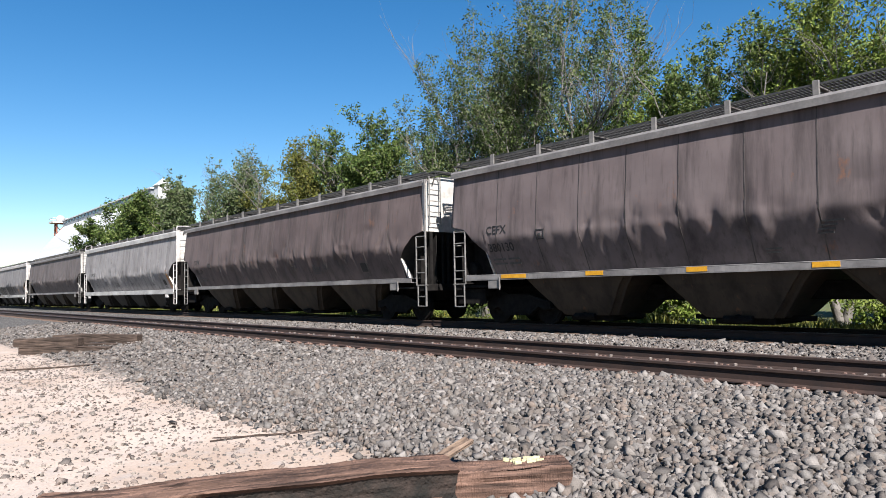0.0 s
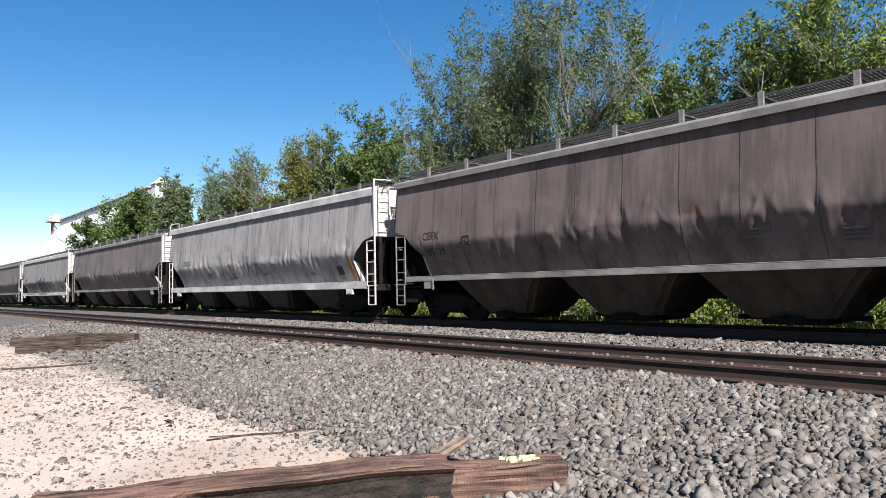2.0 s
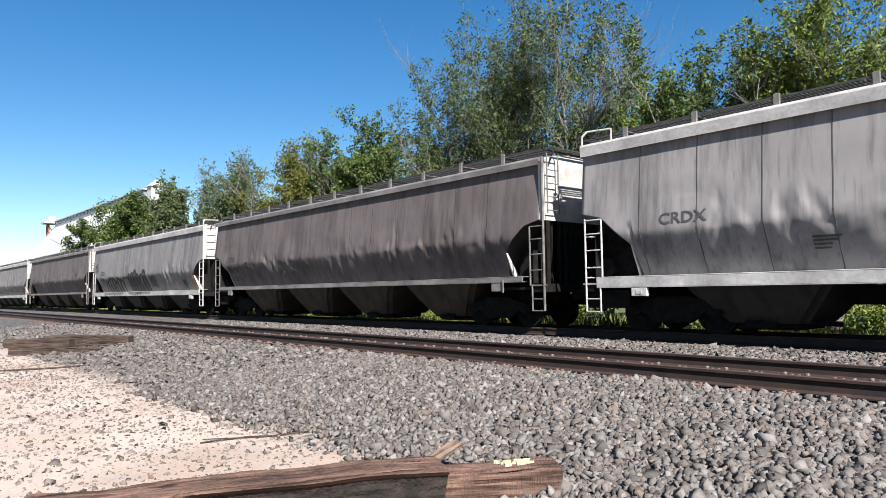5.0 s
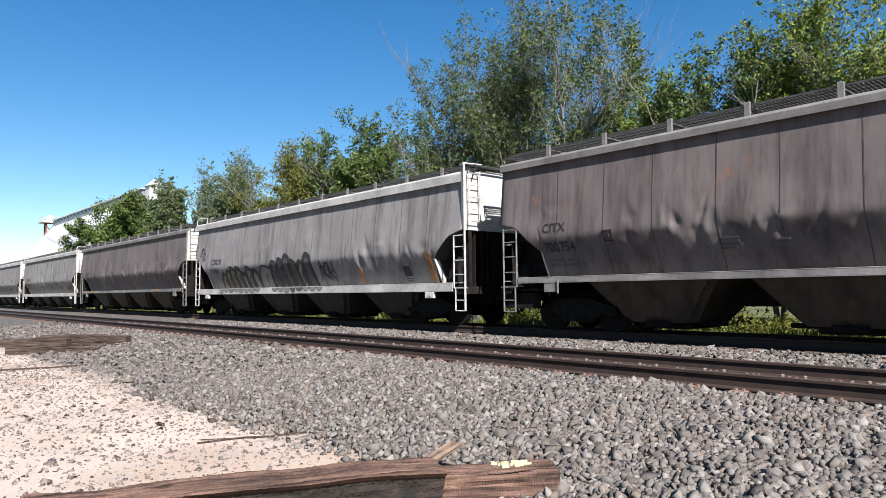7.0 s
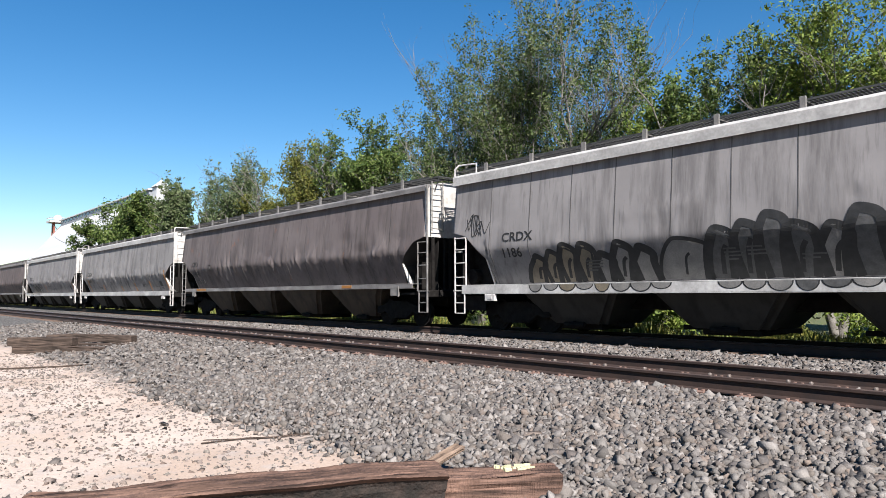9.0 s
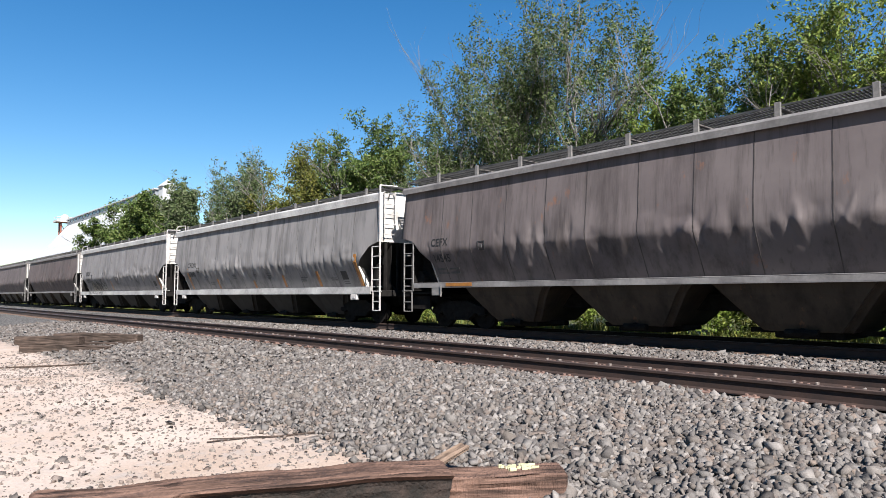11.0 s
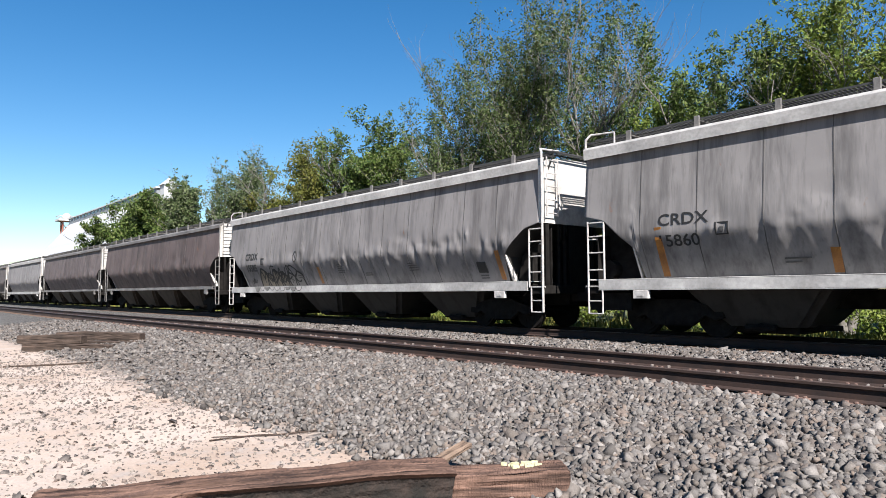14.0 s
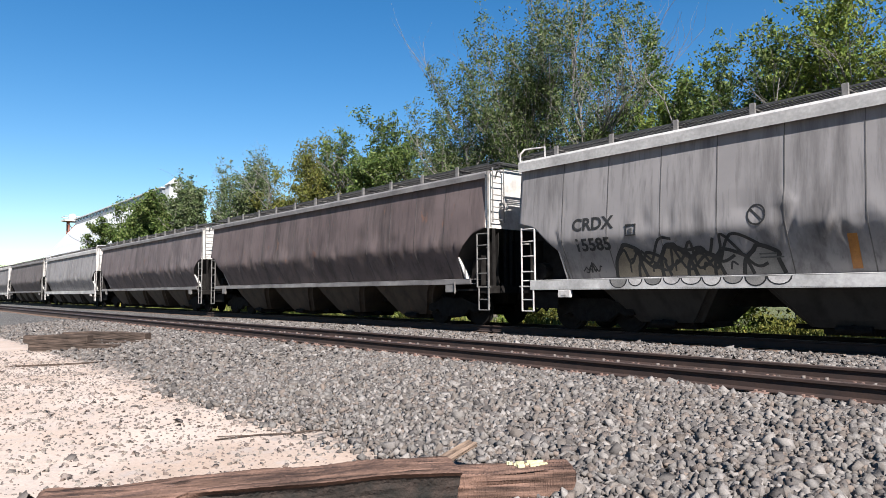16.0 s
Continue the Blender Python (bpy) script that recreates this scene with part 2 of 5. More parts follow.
def rod(bm, a, b, r, sides=6):
    """A round bar from a to b."""
    a, b = Vector(a), Vector(b)
    d = b - a
    q = d.to_track_quat("Z", "Y").to_matrix().to_4x4()
    bmesh.ops.create_cone(bm, cap_ends=True, segments=sides, radius1=r, radius2=r, depth=d.length, matrix=Matrix.Translation((a + b) / 2) @ q)
    return bm


def prism(outline, y0, y1):
    """A solid of an x-z outline between two y."""
    bm = bmesh.new()
    a = [bm.verts.new((x, y0, z)) for x, z in outline]
    b = [bm.verts.new((x, y1, z)) for x, z in outline]
    bm.faces.new(a)
    bm.faces.new(b[::-1])
    for i in range(len(a)):
        j = (i + 1) % len(a)
        bm.faces.new((a[i], b[i], b[j], a[j]))
    bmesh.ops.recalc_face_normals(bm, faces=bm.faces)
    return bm


def solid(bm_fn):
    bm = bmesh.new()
    bm_fn(bm)
    return bm

MESHES = {}


def shared(key, name, mat, parent, build, label="", m=None):
    """A part whose mesh is built once and shared by all alike parts."""
    if key not in MESHES:
        bm = bmesh.new()
        r = build(bm)
        bm = r if isinstance(r, bmesh.types.BMesh) else bm
        me = bpy.data.meshes.new(name)
        bm.to_mesh(me)
        bm.free()
        me.materials.append(mat)
        MESHES[key] = me
    ob = part(name, MESHES[key], mat, parent, label)
    if m is not None:
        ob.matrix_basis = m
    return ob


# ---- ground: one sheet to the horizon ----
BED = -0.21          # top of the ballast under the rail heads (0.0)
DIRT = -0.45


def ground_z(x, y):
    """Height of the ground: dirt, ballast shoulder, level bed of two tracks, ditch and field."""
    base = np.interp(y, (-2000, 2.6, 3.4, 4.6, 6.4, 16.9, 18.4, 21, 3000), (DIRT, DIRT, DIRT + 0.02, -0.34, BED, BED, -0.55, -0.6, -0.6))
    near = np.exp(-((x + 6) ** 2 + (y - 3) ** 2) / 200.0)
    wob = 0.018 * np.sin(1.7 * x + 0.9 * y) * np.sin(1.1 * y - 0.6 * x) + 0.010 * np.sin(4.1 * x + 1.3) * np.sin(3.7 * y)
    return base + wob * near


def build_ground():
    xs = np.unique(np.concatenate([np.linspace(-2500, -80, 25), np.linspace(-80, -20, 61), np.linspace(-20, 6, 131), np.linspace(6, 60, 28), np.linspace(60, 2000, 15)]))
    ys = np.unique(np.concatenate([np.linspace(-1500, -10, 12), np.linspace(-10, 1, 23), np.linspace(1, 10, 61), np.linspace(10, 24, 43), np.linspace(24, 2500, 20)]))
    X, Y = np.meshgrid(xs, ys, indexing="ij")
    Z = ground_z(X, Y)
    n, m = len(xs), len(ys)
    idx = np.arange(n * m).reshape(n, m)
    f = np.stack([idx[:-1, :-1], idx[1:, :-1], idx[1:, 1:], idx[:-1, 1:]], -1).reshape(-1, 4)
    me = link_mesh("ground", np.stack([X, Y, Z], -1).reshape(-1, 3), f, M_GROUND, True)
    return tagged(new("ground", me), "pale sandy dirt giving way to grey ballast and weedy earth", "ground", kind="structure")


build_ground()


def rocks(name, pts, size, mat, label, detail, seed, squash=0.7):
    """Broken stones, joined: blocks with shifted corners, all round or without an underside."""
    rng = np.random.default_rng(seed)
    base = np.array([(x, y, z) for z in (-0.8, 0.8) for y in (-0.8, 0.8) for x in (-0.8, 0.8)])
    tri = np.array([(0, 2, 3), (0, 3, 1), (4, 5, 7), (4, 7, 6), (0, 1, 5), (0, 5, 4), (2, 6, 7), (2, 7, 3), (0, 4, 6), (0, 6, 2), (1, 3, 7), (1, 7, 5)])
    if not detail:
        tri = tri[2:]
    n, k = len(pts), len(base)
    v = base[None] + rng.uniform(-0.42, 0.42, (n, k, 3))
    v = v * (rng.uniform(0.55, 1.3, (n, 1, 3)) * np.array([1, 1, squash]))
    q = rng.normal(size=(n, 4))
    q[:, 1:3] *= 0.6
    q /= np.linalg.norm(q, axis=1, keepdims=True)
    w, x, y, z = q.T
    R = np.stack([1 - 2 * (y * y + z * z), 2 * (x * y - z * w), 2 * (x * z + y * w), 2 * (x * y + z * w), 1 - 2 * (x * x + z * z), 2 * (y * z - x * w), 2 * (x * z - y * w), 2 * (y * z + x * w), 1 - 2 * (x * x + y * y)], -1).reshape(n, 3, 3)
    v = np.einsum("nij,nkj->nki", R, v)
    v = v * (size * np.exp(rng.normal(0, 0.28, n)))[:, None, None] + pts[:, None, :]
    f = (tri[None] + (np.arange(n) * k)[:, None, None]).reshape(-1, 3)
    me = bpy.data.meshes.new(name)
    me.vertices.add(n * k)
    me.vertices.foreach_set("co", v.reshape(-1))
    me.loops.add(len(f) * 3)
    me.loops.foreach_set("vertex_index", f.reshape(-1).astype(np.int32))
    me.polygons.add(len(f))
    me.polygons.foreach_set("loop_start", np.arange(0, len(f) * 3, 3, dtype=np.int32))
    me.update(calc_edges=True)
    me.materials.append(mat)
    return tagged(new(name, me), label, "gravel", kind="stuff")


def scatter(n, x0, x1, y0, y1, seed, lift=0.0, ragged=0.0, heap=0.0):
    rng = np.random.default_rng(seed)
    x, y = rng.uniform(x0, x1, n), rng.uniform(y0, y1, n)
    if ragged:
        edge = y0 + ragged * (0.5 + 0.5 * np.sin(x * 1.3) * np.sin(x * 0.47 + 1)) + rng.exponential(0.25, n) * rng.choice([-1, 1], n, p=[0.3, 0.7])
        keep = y > edge
        x, y = x[keep], y[keep]
    return np.stack([x, y, ground_z(x, y) + lift + rng.uniform(-0.3, 1.0, len(x)) * heap], -1)


rocks("ballast", scatter(50000, -10.5, 1.5, 3.15, 7.55, 1, 0.003, 0.55, 0.022), 0.0255, M_STONE, "loose grey crushed-stone ballast beside the track", 1, 1)
rocks("ballast", scatter(13000, -9.0, 1.5, 3.3, 7.5, 11, 0.018, 0.6, 0.030), 0.029, M_STONE, "coarse grey crushed stones lying on the ballast shoulder", 1, 11)
rocks("ballast", scatter(40000, -34, -10.5, 3.4, 7.55, 2, 0.0, 0.5), 0.031, M_STONE, "loose grey crushed-stone ballast beside the track", 0, 2)
rocks("ballast", scatter(35000, -30, 3.0, 9.55, 13.2, 3, 0.0), 0.031, M_STONE, "grey crushed-stone ballast between the two tracks", 0, 3)
rocks("ballast", scatter(7000, -16, 3.0, 7.75, 9.3, 4, -0.02), 0.036, M_STONE, "grey crushed-stone ballast between the rails", 0, 4)
rocks("dirt_pebbles", scatter(6500, -20, 3.0, -2.5, 4.2, 5, 0.0), 0.019, M_PEBBLE, "small brown pebbles scattered on sandy dirt", 0, 5)
rocks("dirt_pebbles", scatter(12000, -17, 2.0, -0.5, 3.9, 6, 0.0), 0.010, M_PEBBLE, "fine grit scattered on sandy dirt", 0, 6)

# ---- the two tracks ----
NEAR, TRAIN = 8.60, 14.55          # their centre lines
RAIL = [(-0.07, -0.185), (0.07, -0.185), (0.07, -0.172), (0.012, -0.15), (0.01, -0.05), (0.037, -0.035), (0.037, -0.006), (0.028, 0.0), (-0.028, 0.0), (-0.037, -0.006), (-0.037, -0.035), (-0.01, -0.05), (-0.012, -0.15), (-0.07, -0.172)]


def build_track(y, label, x0, x1, seed):
    rng = random.Random(seed)
    thing = new("railway_track")
    thing.location = (0, y, 0)
    tagged(thing, label, "railway track", "parallel tracks")
    for side in (-0.755, 0.755):
        bm = bmesh.new()
        a = [bm.verts.new((-420, u, v)) for u, v in RAIL]
        b = [bm.verts.new((60, u, v)) for u, v in RAIL]
        bm.faces.new(a), bm.faces.new(b[::-1])
        for i in range(len(a)):
            j = (i + 1) % len(a)
            f = bm.faces.new((a[i], b[i], b[j], a[j]))
            f.material_index = 1 if i in (6, 7, 8) else 0
        bmesh.ops.recalc_face_normals(bm, faces=bm.faces)
        r = part("rail", bm, M_RAIL, thing, "dark rusty steel rail")
        r.data.materials.append(M_RAILTOP)
        r.location = (0, side, 0)

    def tie(bm):
        box(bm, -0.115, 0.115, -1.3, 1.3, -0.37, -0.192, 0.012)

    def plate(bm):
        box(bm, -0.09, 0.09, -0.19, 0.17, -0.192, -0.178, 0.004)
        for u in (-0.11, 0.10):
            box(bm, -0.06, -0.03, u - 0.02, u + 0.02, -0.18, -0.155, 0.004)
            box(bm, 0.03, 0.06, u - 0.02, u + 0.02, -0.18, -0.158, 0.004)

    def anchor(bm):
        box(bm, -0.018, 0.018, -0.11, -0.05, -0.185, -0.138, 0.008)

    n = int((x1 - x0) / 0.52)
    for i in range(n):
        x = x0 + 0.52 * i + rng.uniform(-0.02, 0.02)
        shared("tie", "tie", M_TIE, thing, tie, m=pose(x, rng.uniform(-0.04, 0.04), rng.uniform(-0.012, 0.004), 0, 0, rng.uniform(-1, 1)))
        if x > -32 and y < 10:
            for side in (-0.755, 0.755):
                shared("plate", "tie_plate", M_PLATE, thing, plate, m=pose(x, side, 0.0))
            if i % 2 == 0:
                for u in (-0.14, 0.14):
                    shared("anchor", "rail_anchor", M_SPIKE, thing, anchor, m=pose(x + u, 0.755, 0.0))
    return thing


build_track(NEAR, "empty track with dark rusty rails on grey ballast", -66, 6, 1)
build_track(TRAIN, "track with worn rails under the moving hopper cars", -60, 6, 2)

# ---- hopper cars ----
PITCH, R_WHEEL = 20.47, 0.457
TYPES = {
    "round": dict(sill=(1.21, 1.34), half=9.80, fascia=(4.13, 4.33), w0=1.625, zc=2.30),
    "flat": dict(sill=(1.03, 1.26), half=9.45, fascia=(4.10, 4.39), w0=1.620, zc=2.20),
}


def half_width(spec, z):
    """Half the body's width at height z: it leans in above its widest line and tucks in below it."""
    d = z - spec["zc"]
    return spec["w0"] + 0.004 - 0.29 * np.sqrt(d * d + 0.006) + 0.19 * d


def skin(spec, x, z):
    """Half the body's width at a point of the dented side."""
    return float(half_width(spec, z) + spec["field"](x, z))


def dent_field(seed, spec, calm):
    """Outward offset of the side sheet at (x, z): slow waves, folds and creases along its widest line, calm under the lettering."""
    rng = np.random.default_rng(seed)
    n, m = 84, 22
    cx, cz = rng.uniform(-8.3, 8.3, n), spec["zc"] + rng.normal(-0.04, 0.20, n)
    hx, hz = rng.uniform(0.10, 0.30, n), rng.uniform(0.20, 0.55, n)
    amp, tilt = rng.choice([-1, -1, 1], n) * rng.uniform(0.014, 0.046, n), rng.normal(0, 0.30, n)
    bx, bz, bw = rng.uniform(-8.5, 8.5, m), spec["zc"] + rng.uniform(-0.1, 0.75, m), rng.uniform(0.35, 1.0, m)
    ba = rng.uniform(-0.045, 0.018, m)
    ph = rng.uniform(0, 6.28, 8)

    def field(x, z):
        d = 0.005 * np.sin(1.9 * x + ph[0]) * np.sin(1.7 * z + ph[1]) + 0.007 * np.sin(1.2 * x + ph[2] + 2.2 * z) * np.sin(2.6 * z + ph[3])
        belt = np.exp(-((z - spec["zc"]) / 0.55) ** 2)
        d = d + 0.0075 * belt * np.sin(9.5 * x + ph[4] + 2.2 * np.sin(1.3 * x + ph[6]) + 1.6 * np.sin(2 * z + ph[5]))
        d = d + 0.005 * np.abs(np.sin(math.pi * (x + 7.95) / 1.325))
        if np.ndim(x) == 0:
            r = np.sqrt(((x - bx) / bw) ** 2 + ((z - bz) / (0.5 * bw)) ** 2)
            u, v = (x - cx - tilt * (z - cz)) / hx, (z - cz) / hz
            d = d + np.sum(ba * np.clip(1 - r, 0, 1) ** 1.2) + np.sum(amp * np.clip(1 - np.abs(u) - 0.6 * np.abs(v), 0, 1) * np.clip(1 - np.abs(v), 0, 1) ** 0.6)
        for i in range(m if np.ndim(x) else 0):
            r = np.sqrt(((x - bx[i]) / bw[i]) ** 2 + ((z - bz[i]) / (0.5 * bw[i])) ** 2)
            d = d + ba[i] * np.clip(1 - r, 0, 1) ** 1.2
        for i in range(n if np.ndim(x) else 0):
            u, v = (x - cx[i] - tilt[i] * (z - cz[i])) / hx[i], (z - cz[i]) / hz[i]
            d = d + amp[i] * np.clip(1 - np.abs(u) - 0.6 * np.abs(v), 0, 1) * np.clip(1 - np.abs(v), 0, 1) ** 0.6
        fade = np.clip((4.15 - z) / 0.5, 0, 1) * np.clip((z - 1.40) / 0.35, 0, 1)
        for x0, x1, z0, z1 in calm:
            inside = np.clip(1 - np.maximum(np.maximum(x0 - x, x - x1), np.maximum(z0 - z, z - z1)) / 0.25, 0, 1)
            fade = fade * (1 - 0.75 * inside)
        return d * fade

    return field


def body_mesh(spec, field, paint, near):
    h, sill = spec["half"], spec["sill"][1]
    c = h - 1.31
    xs = np.unique(np.concatenate([np.linspace(-c + 0.08, c - 0.08, 430 if near else 160), [c - 0.04, 0.04 - c], np.linspace(c, h, 14), -np.linspace(c, h, 14)]))
    low = np.interp(np.abs(xs), (0, c - 0.08, c - 0.04, c, c + 0.76, h), (sill - 0.02, sill - 0.02, 1.6, 1.93, 2.60, 2.74))
    nv, eave = 60 if near else 26, 4.24
    t = np.linspace(0, 1, nv)
    Z = low[:, None] + (eave - low[:, None]) * t[None]
    X = np.repeat(xs[:, None], nv, 1)
    Yn = -(half_width(spec, Z) + field(X, Z))
    ry = np.array([-1.30, -0.8, 0.0, 0.8, 1.30])
    rz = np.array([4.36, 4.46, 4.50, 4.46, 4.36])
    tf = np.linspace(1, 0, 7)
    Zf = low[:, None] + (eave - low[:, None]) * tf[None]
    cols = nv + 5 + 7
    V = np.zeros((len(xs), cols, 3))
    V[:, :, 0] = xs[:, None]
    V[:, :nv, 1], V[:, :nv, 2] = Yn, Z
    V[:, nv:nv + 5, 1], V[:, nv:nv + 5, 2] = ry, rz
    V[:, nv + 5:, 1], V[:, nv + 5:, 2] = half_width(spec, Zf), Zf
    n = len(xs)
    idx = np.arange(n * cols).reshape(n, cols)
    nxt = np.roll(idx, -1, 1)
    f = np.stack([idx[:-1], idx[1:], nxt[1:], nxt[:-1]], -1).reshape(-1, 4)
    faces = [tuple(q) for q in f] + [tuple(idx[0]), tuple(idx[-1][::-1])]
    me = link_mesh("body", V.reshape(-1, 3), faces, paint, True)
    me.materials.append(M_END)
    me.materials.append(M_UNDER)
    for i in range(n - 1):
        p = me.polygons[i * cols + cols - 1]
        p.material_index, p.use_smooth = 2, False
    for p in (me.polygons[len(f)], me.polygons[len(f) + 1]):
        p.material_index, p.use_smooth = 1, False
    return me


def make_truck(car, x):
    """A two-axle freight truck with its bolster, side frames, springs and turning wheelsets."""
    def bolster(bm):
        box(bm, -0.2, 0.2, -1.0, 1.0, 0.42, 0.72, 0.03)
        box(bm, -0.3, 0.3, -0.3, 0.3, 0.70, 0.86, 0.02)

    def frame_side(bm):
        return prism([(-1.15, 0.42), (-1.12, 0.60), (-0.85, 0.66), (-0.40, 0.80), (0.40, 0.80), (0.85, 0.66), (1.12, 0.60), (1.15, 0.42), (0.95, 0.38), (0.72, 0.46), (0.42, 0.24), (-0.42, 0.24), (-0.72, 0.46), (-0.95, 0.38)], -0.07, 0.07)

    def spring(bm):
        rod(bm, (0, 0, 0.26), (0, 0, 0.5), 0.075, 8)

    def wheelset(bm):
        rod(bm, (0, -1.02, 0), (0, 1.02, 0), 0.085, 10)
        for s in (-1, 1):
            for y0, y1, r in ((0.69, 0.79, R_WHEEL), (0.66, 0.69, R_WHEEL + 0.025), (0.79, 0.81, R_WHEEL - 0.07), (0.81, 0.90, 0.13)):
                rod(bm, (0, s * y0, 0), (0, s * y1, 0), r, 28 if r > 0.2 else 12)
            for a in range(5):
                c, q = math.cos(a * 1.2566), math.sin(a * 1.2566)
                box(bm, 0.25 * c - 0.03, 0.25 * c + 0.03, s * 0.81 - 0.012, s * 0.81 + 0.012, 0.25 * q - 0.03, 0.25 * q + 0.03)

    truck = shared("bolster", "truck", M_STEEL_DARK, car, bolster, "sooty cast steel freight truck, blackened for underside shade", pose(x, 0, 0))
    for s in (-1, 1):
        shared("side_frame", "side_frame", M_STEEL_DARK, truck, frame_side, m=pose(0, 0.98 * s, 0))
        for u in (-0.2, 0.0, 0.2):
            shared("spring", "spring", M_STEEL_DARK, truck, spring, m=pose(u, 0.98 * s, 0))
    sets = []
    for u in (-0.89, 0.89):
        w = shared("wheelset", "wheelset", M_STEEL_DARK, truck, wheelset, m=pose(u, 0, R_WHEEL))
        w["lever"] = u
        sets.append(w)
    return sets


def side_text(car, words, x, z, size, mat, spec, bold=0.0, name="lettering", stretch=1.0):
    """Stencilled words that lie on the curved side sheet."""
    cu = bpy.data.curves.new("lettering", "FONT")
    cu.body, cu.size, cu.offset, cu.resolution_u = words, size * 1.38, bold, 3
    tmp = new("lettering", cu)
    me = bpy.data.meshes.new_from_object(tmp)
    bpy.data.objects.remove(tmp)
    for v in me.vertices:
        px, pz = x + v.co.x * stretch, z + v.co.y
        v.co = (px, -(skin(spec, px, pz) + 0.010), pz)
    # one mesh for each letter
    bm = bmesh.new()
    bm.from_mesh(me)
    bpy.data.meshes.remove(me)
    left = set(bm.faces)
    while left:
        todo, group = [left.pop()], []
        while todo:
            f = todo.pop()
            group.append(f)
            for e in f.edges:
                for g in e.link_faces:
                    if g in left:
                        left.remove(g)
                        todo.append(g)
        ids = {v: i for i, v in enumerate({v for f in group for v in f.verts})}
        part("letter", link_mesh("letter", [v.co[:] for v in ids], [[ids[v] for v in f.verts] for f in group], mat), mat, car)
    bm.free()


def side_patch(car, x0, x1, z0, z1, mat, spec, name, label="", lift=0.018, lean=0.0):
    """A thin plate, tape or painted bar on the side sheet."""
    bm = bmesh.new()
    n = 5
    rows = []
    for i in range(n):
        z = z0 + (z1 - z0) * i / (n - 1)
        y = -(skin(spec, (x0 + x1) / 2, z) + lift)
        k = lean * (z - z0)
        rows.append([bm.verts.new((x0 + k, y, z)), bm.verts.new((x1 + k, y, z)), bm.verts.new((x1 + k, y + 0.03, z)), bm.verts.new((x0 + k, y + 0.03, z))])
    for a, b in zip(rows, rows[1:]):
        for i in range(4):
            j = (i + 1) % 4
            bm.faces.new((a[i], a[j], b[j], b[i]))
    bm.faces.new(rows[0][::-1]), bm.faces.new(rows[-1])
    bmesh.ops.recalc_face_normals(bm, faces=bm.faces)
    return part(name, bm, mat, car, label)


def stroke(car, pts, width, mat, spec, name="graffiti_stroke", lift=0.013):
    """A sprayed line along points (x, z) of the side."""
    pts = [Vector(p) for p in pts]
    fine = []
    for i in range(len(pts) - 1):
        p0, p1, p2, p3 = pts[max(i - 1, 0)], pts[i], pts[i + 1], pts[min(i + 2, len(pts) - 1)]
        for k in range(6):
            t = k / 6
            fine.append(0.5 * ((2 * p1) + (p2 - p0) * t + (2 * p0 - 5 * p1 + 4 * p2 - p3) * t * t + (3 * p1 - p0 - 3 * p2 + p3) * t ** 3))
    fine.append(pts[-1])
    bm = bmesh.new()
    prev = None
    for i, p in enumerate(fine):
        d = (fine[min(i + 1, len(fine) - 1)] - fine[max(i - 1, 0)])
        d = d.normalized() if d.length > 1e-6 else Vector((1, 0))
        nrm = Vector((-d.y, d.x)) * width * 0.5
        pair = []
        for q in (p + nrm, p - nrm):
            pair.append(bm.verts.new((q.x, -(skin(spec, q.x, q.y) + lift), q.y)))
        if prev:
            bm.faces.new((prev[0], prev[1], pair[1], pair[0]))
        prev = pair
    return part(name, bm, mat, car)


def blob(car, pts, mat, spec, lift=0.009, name="graffiti_fill"):
    """A sprayed fill inside an outline (x, z), cut into strips that follow the side."""
    lo, hi = min(p[1] for p in pts), max(p[1] for p in pts)
    bm = bmesh.new()
    prev = None
    for i in range(9):
        z = lo + (hi - lo) * (0.01 + 0.98 * i / 8)
        cut = []
        for (xa, za), (xb, zb) in zip(pts, pts[1:] + pts[:1]):
            if (za - z) * (zb - z) < 0:
                cut.append(xa + (xb - xa) * (z - za) / (zb - za))
        if len(cut) < 2:
            continue
        xs = [min(cut) + (max(cut) - min(cut)) * k / 4 for k in range(5)]
        row = [bm.verts.new((x, -(skin(spec, x, z) + lift), z)) for x in xs]
        if prev:
            for k in range(4):
                bm.faces.new((prev[k], prev[k + 1], row[k + 1], row[k]))
        prev = row
    return part(name, bm, mat, car)


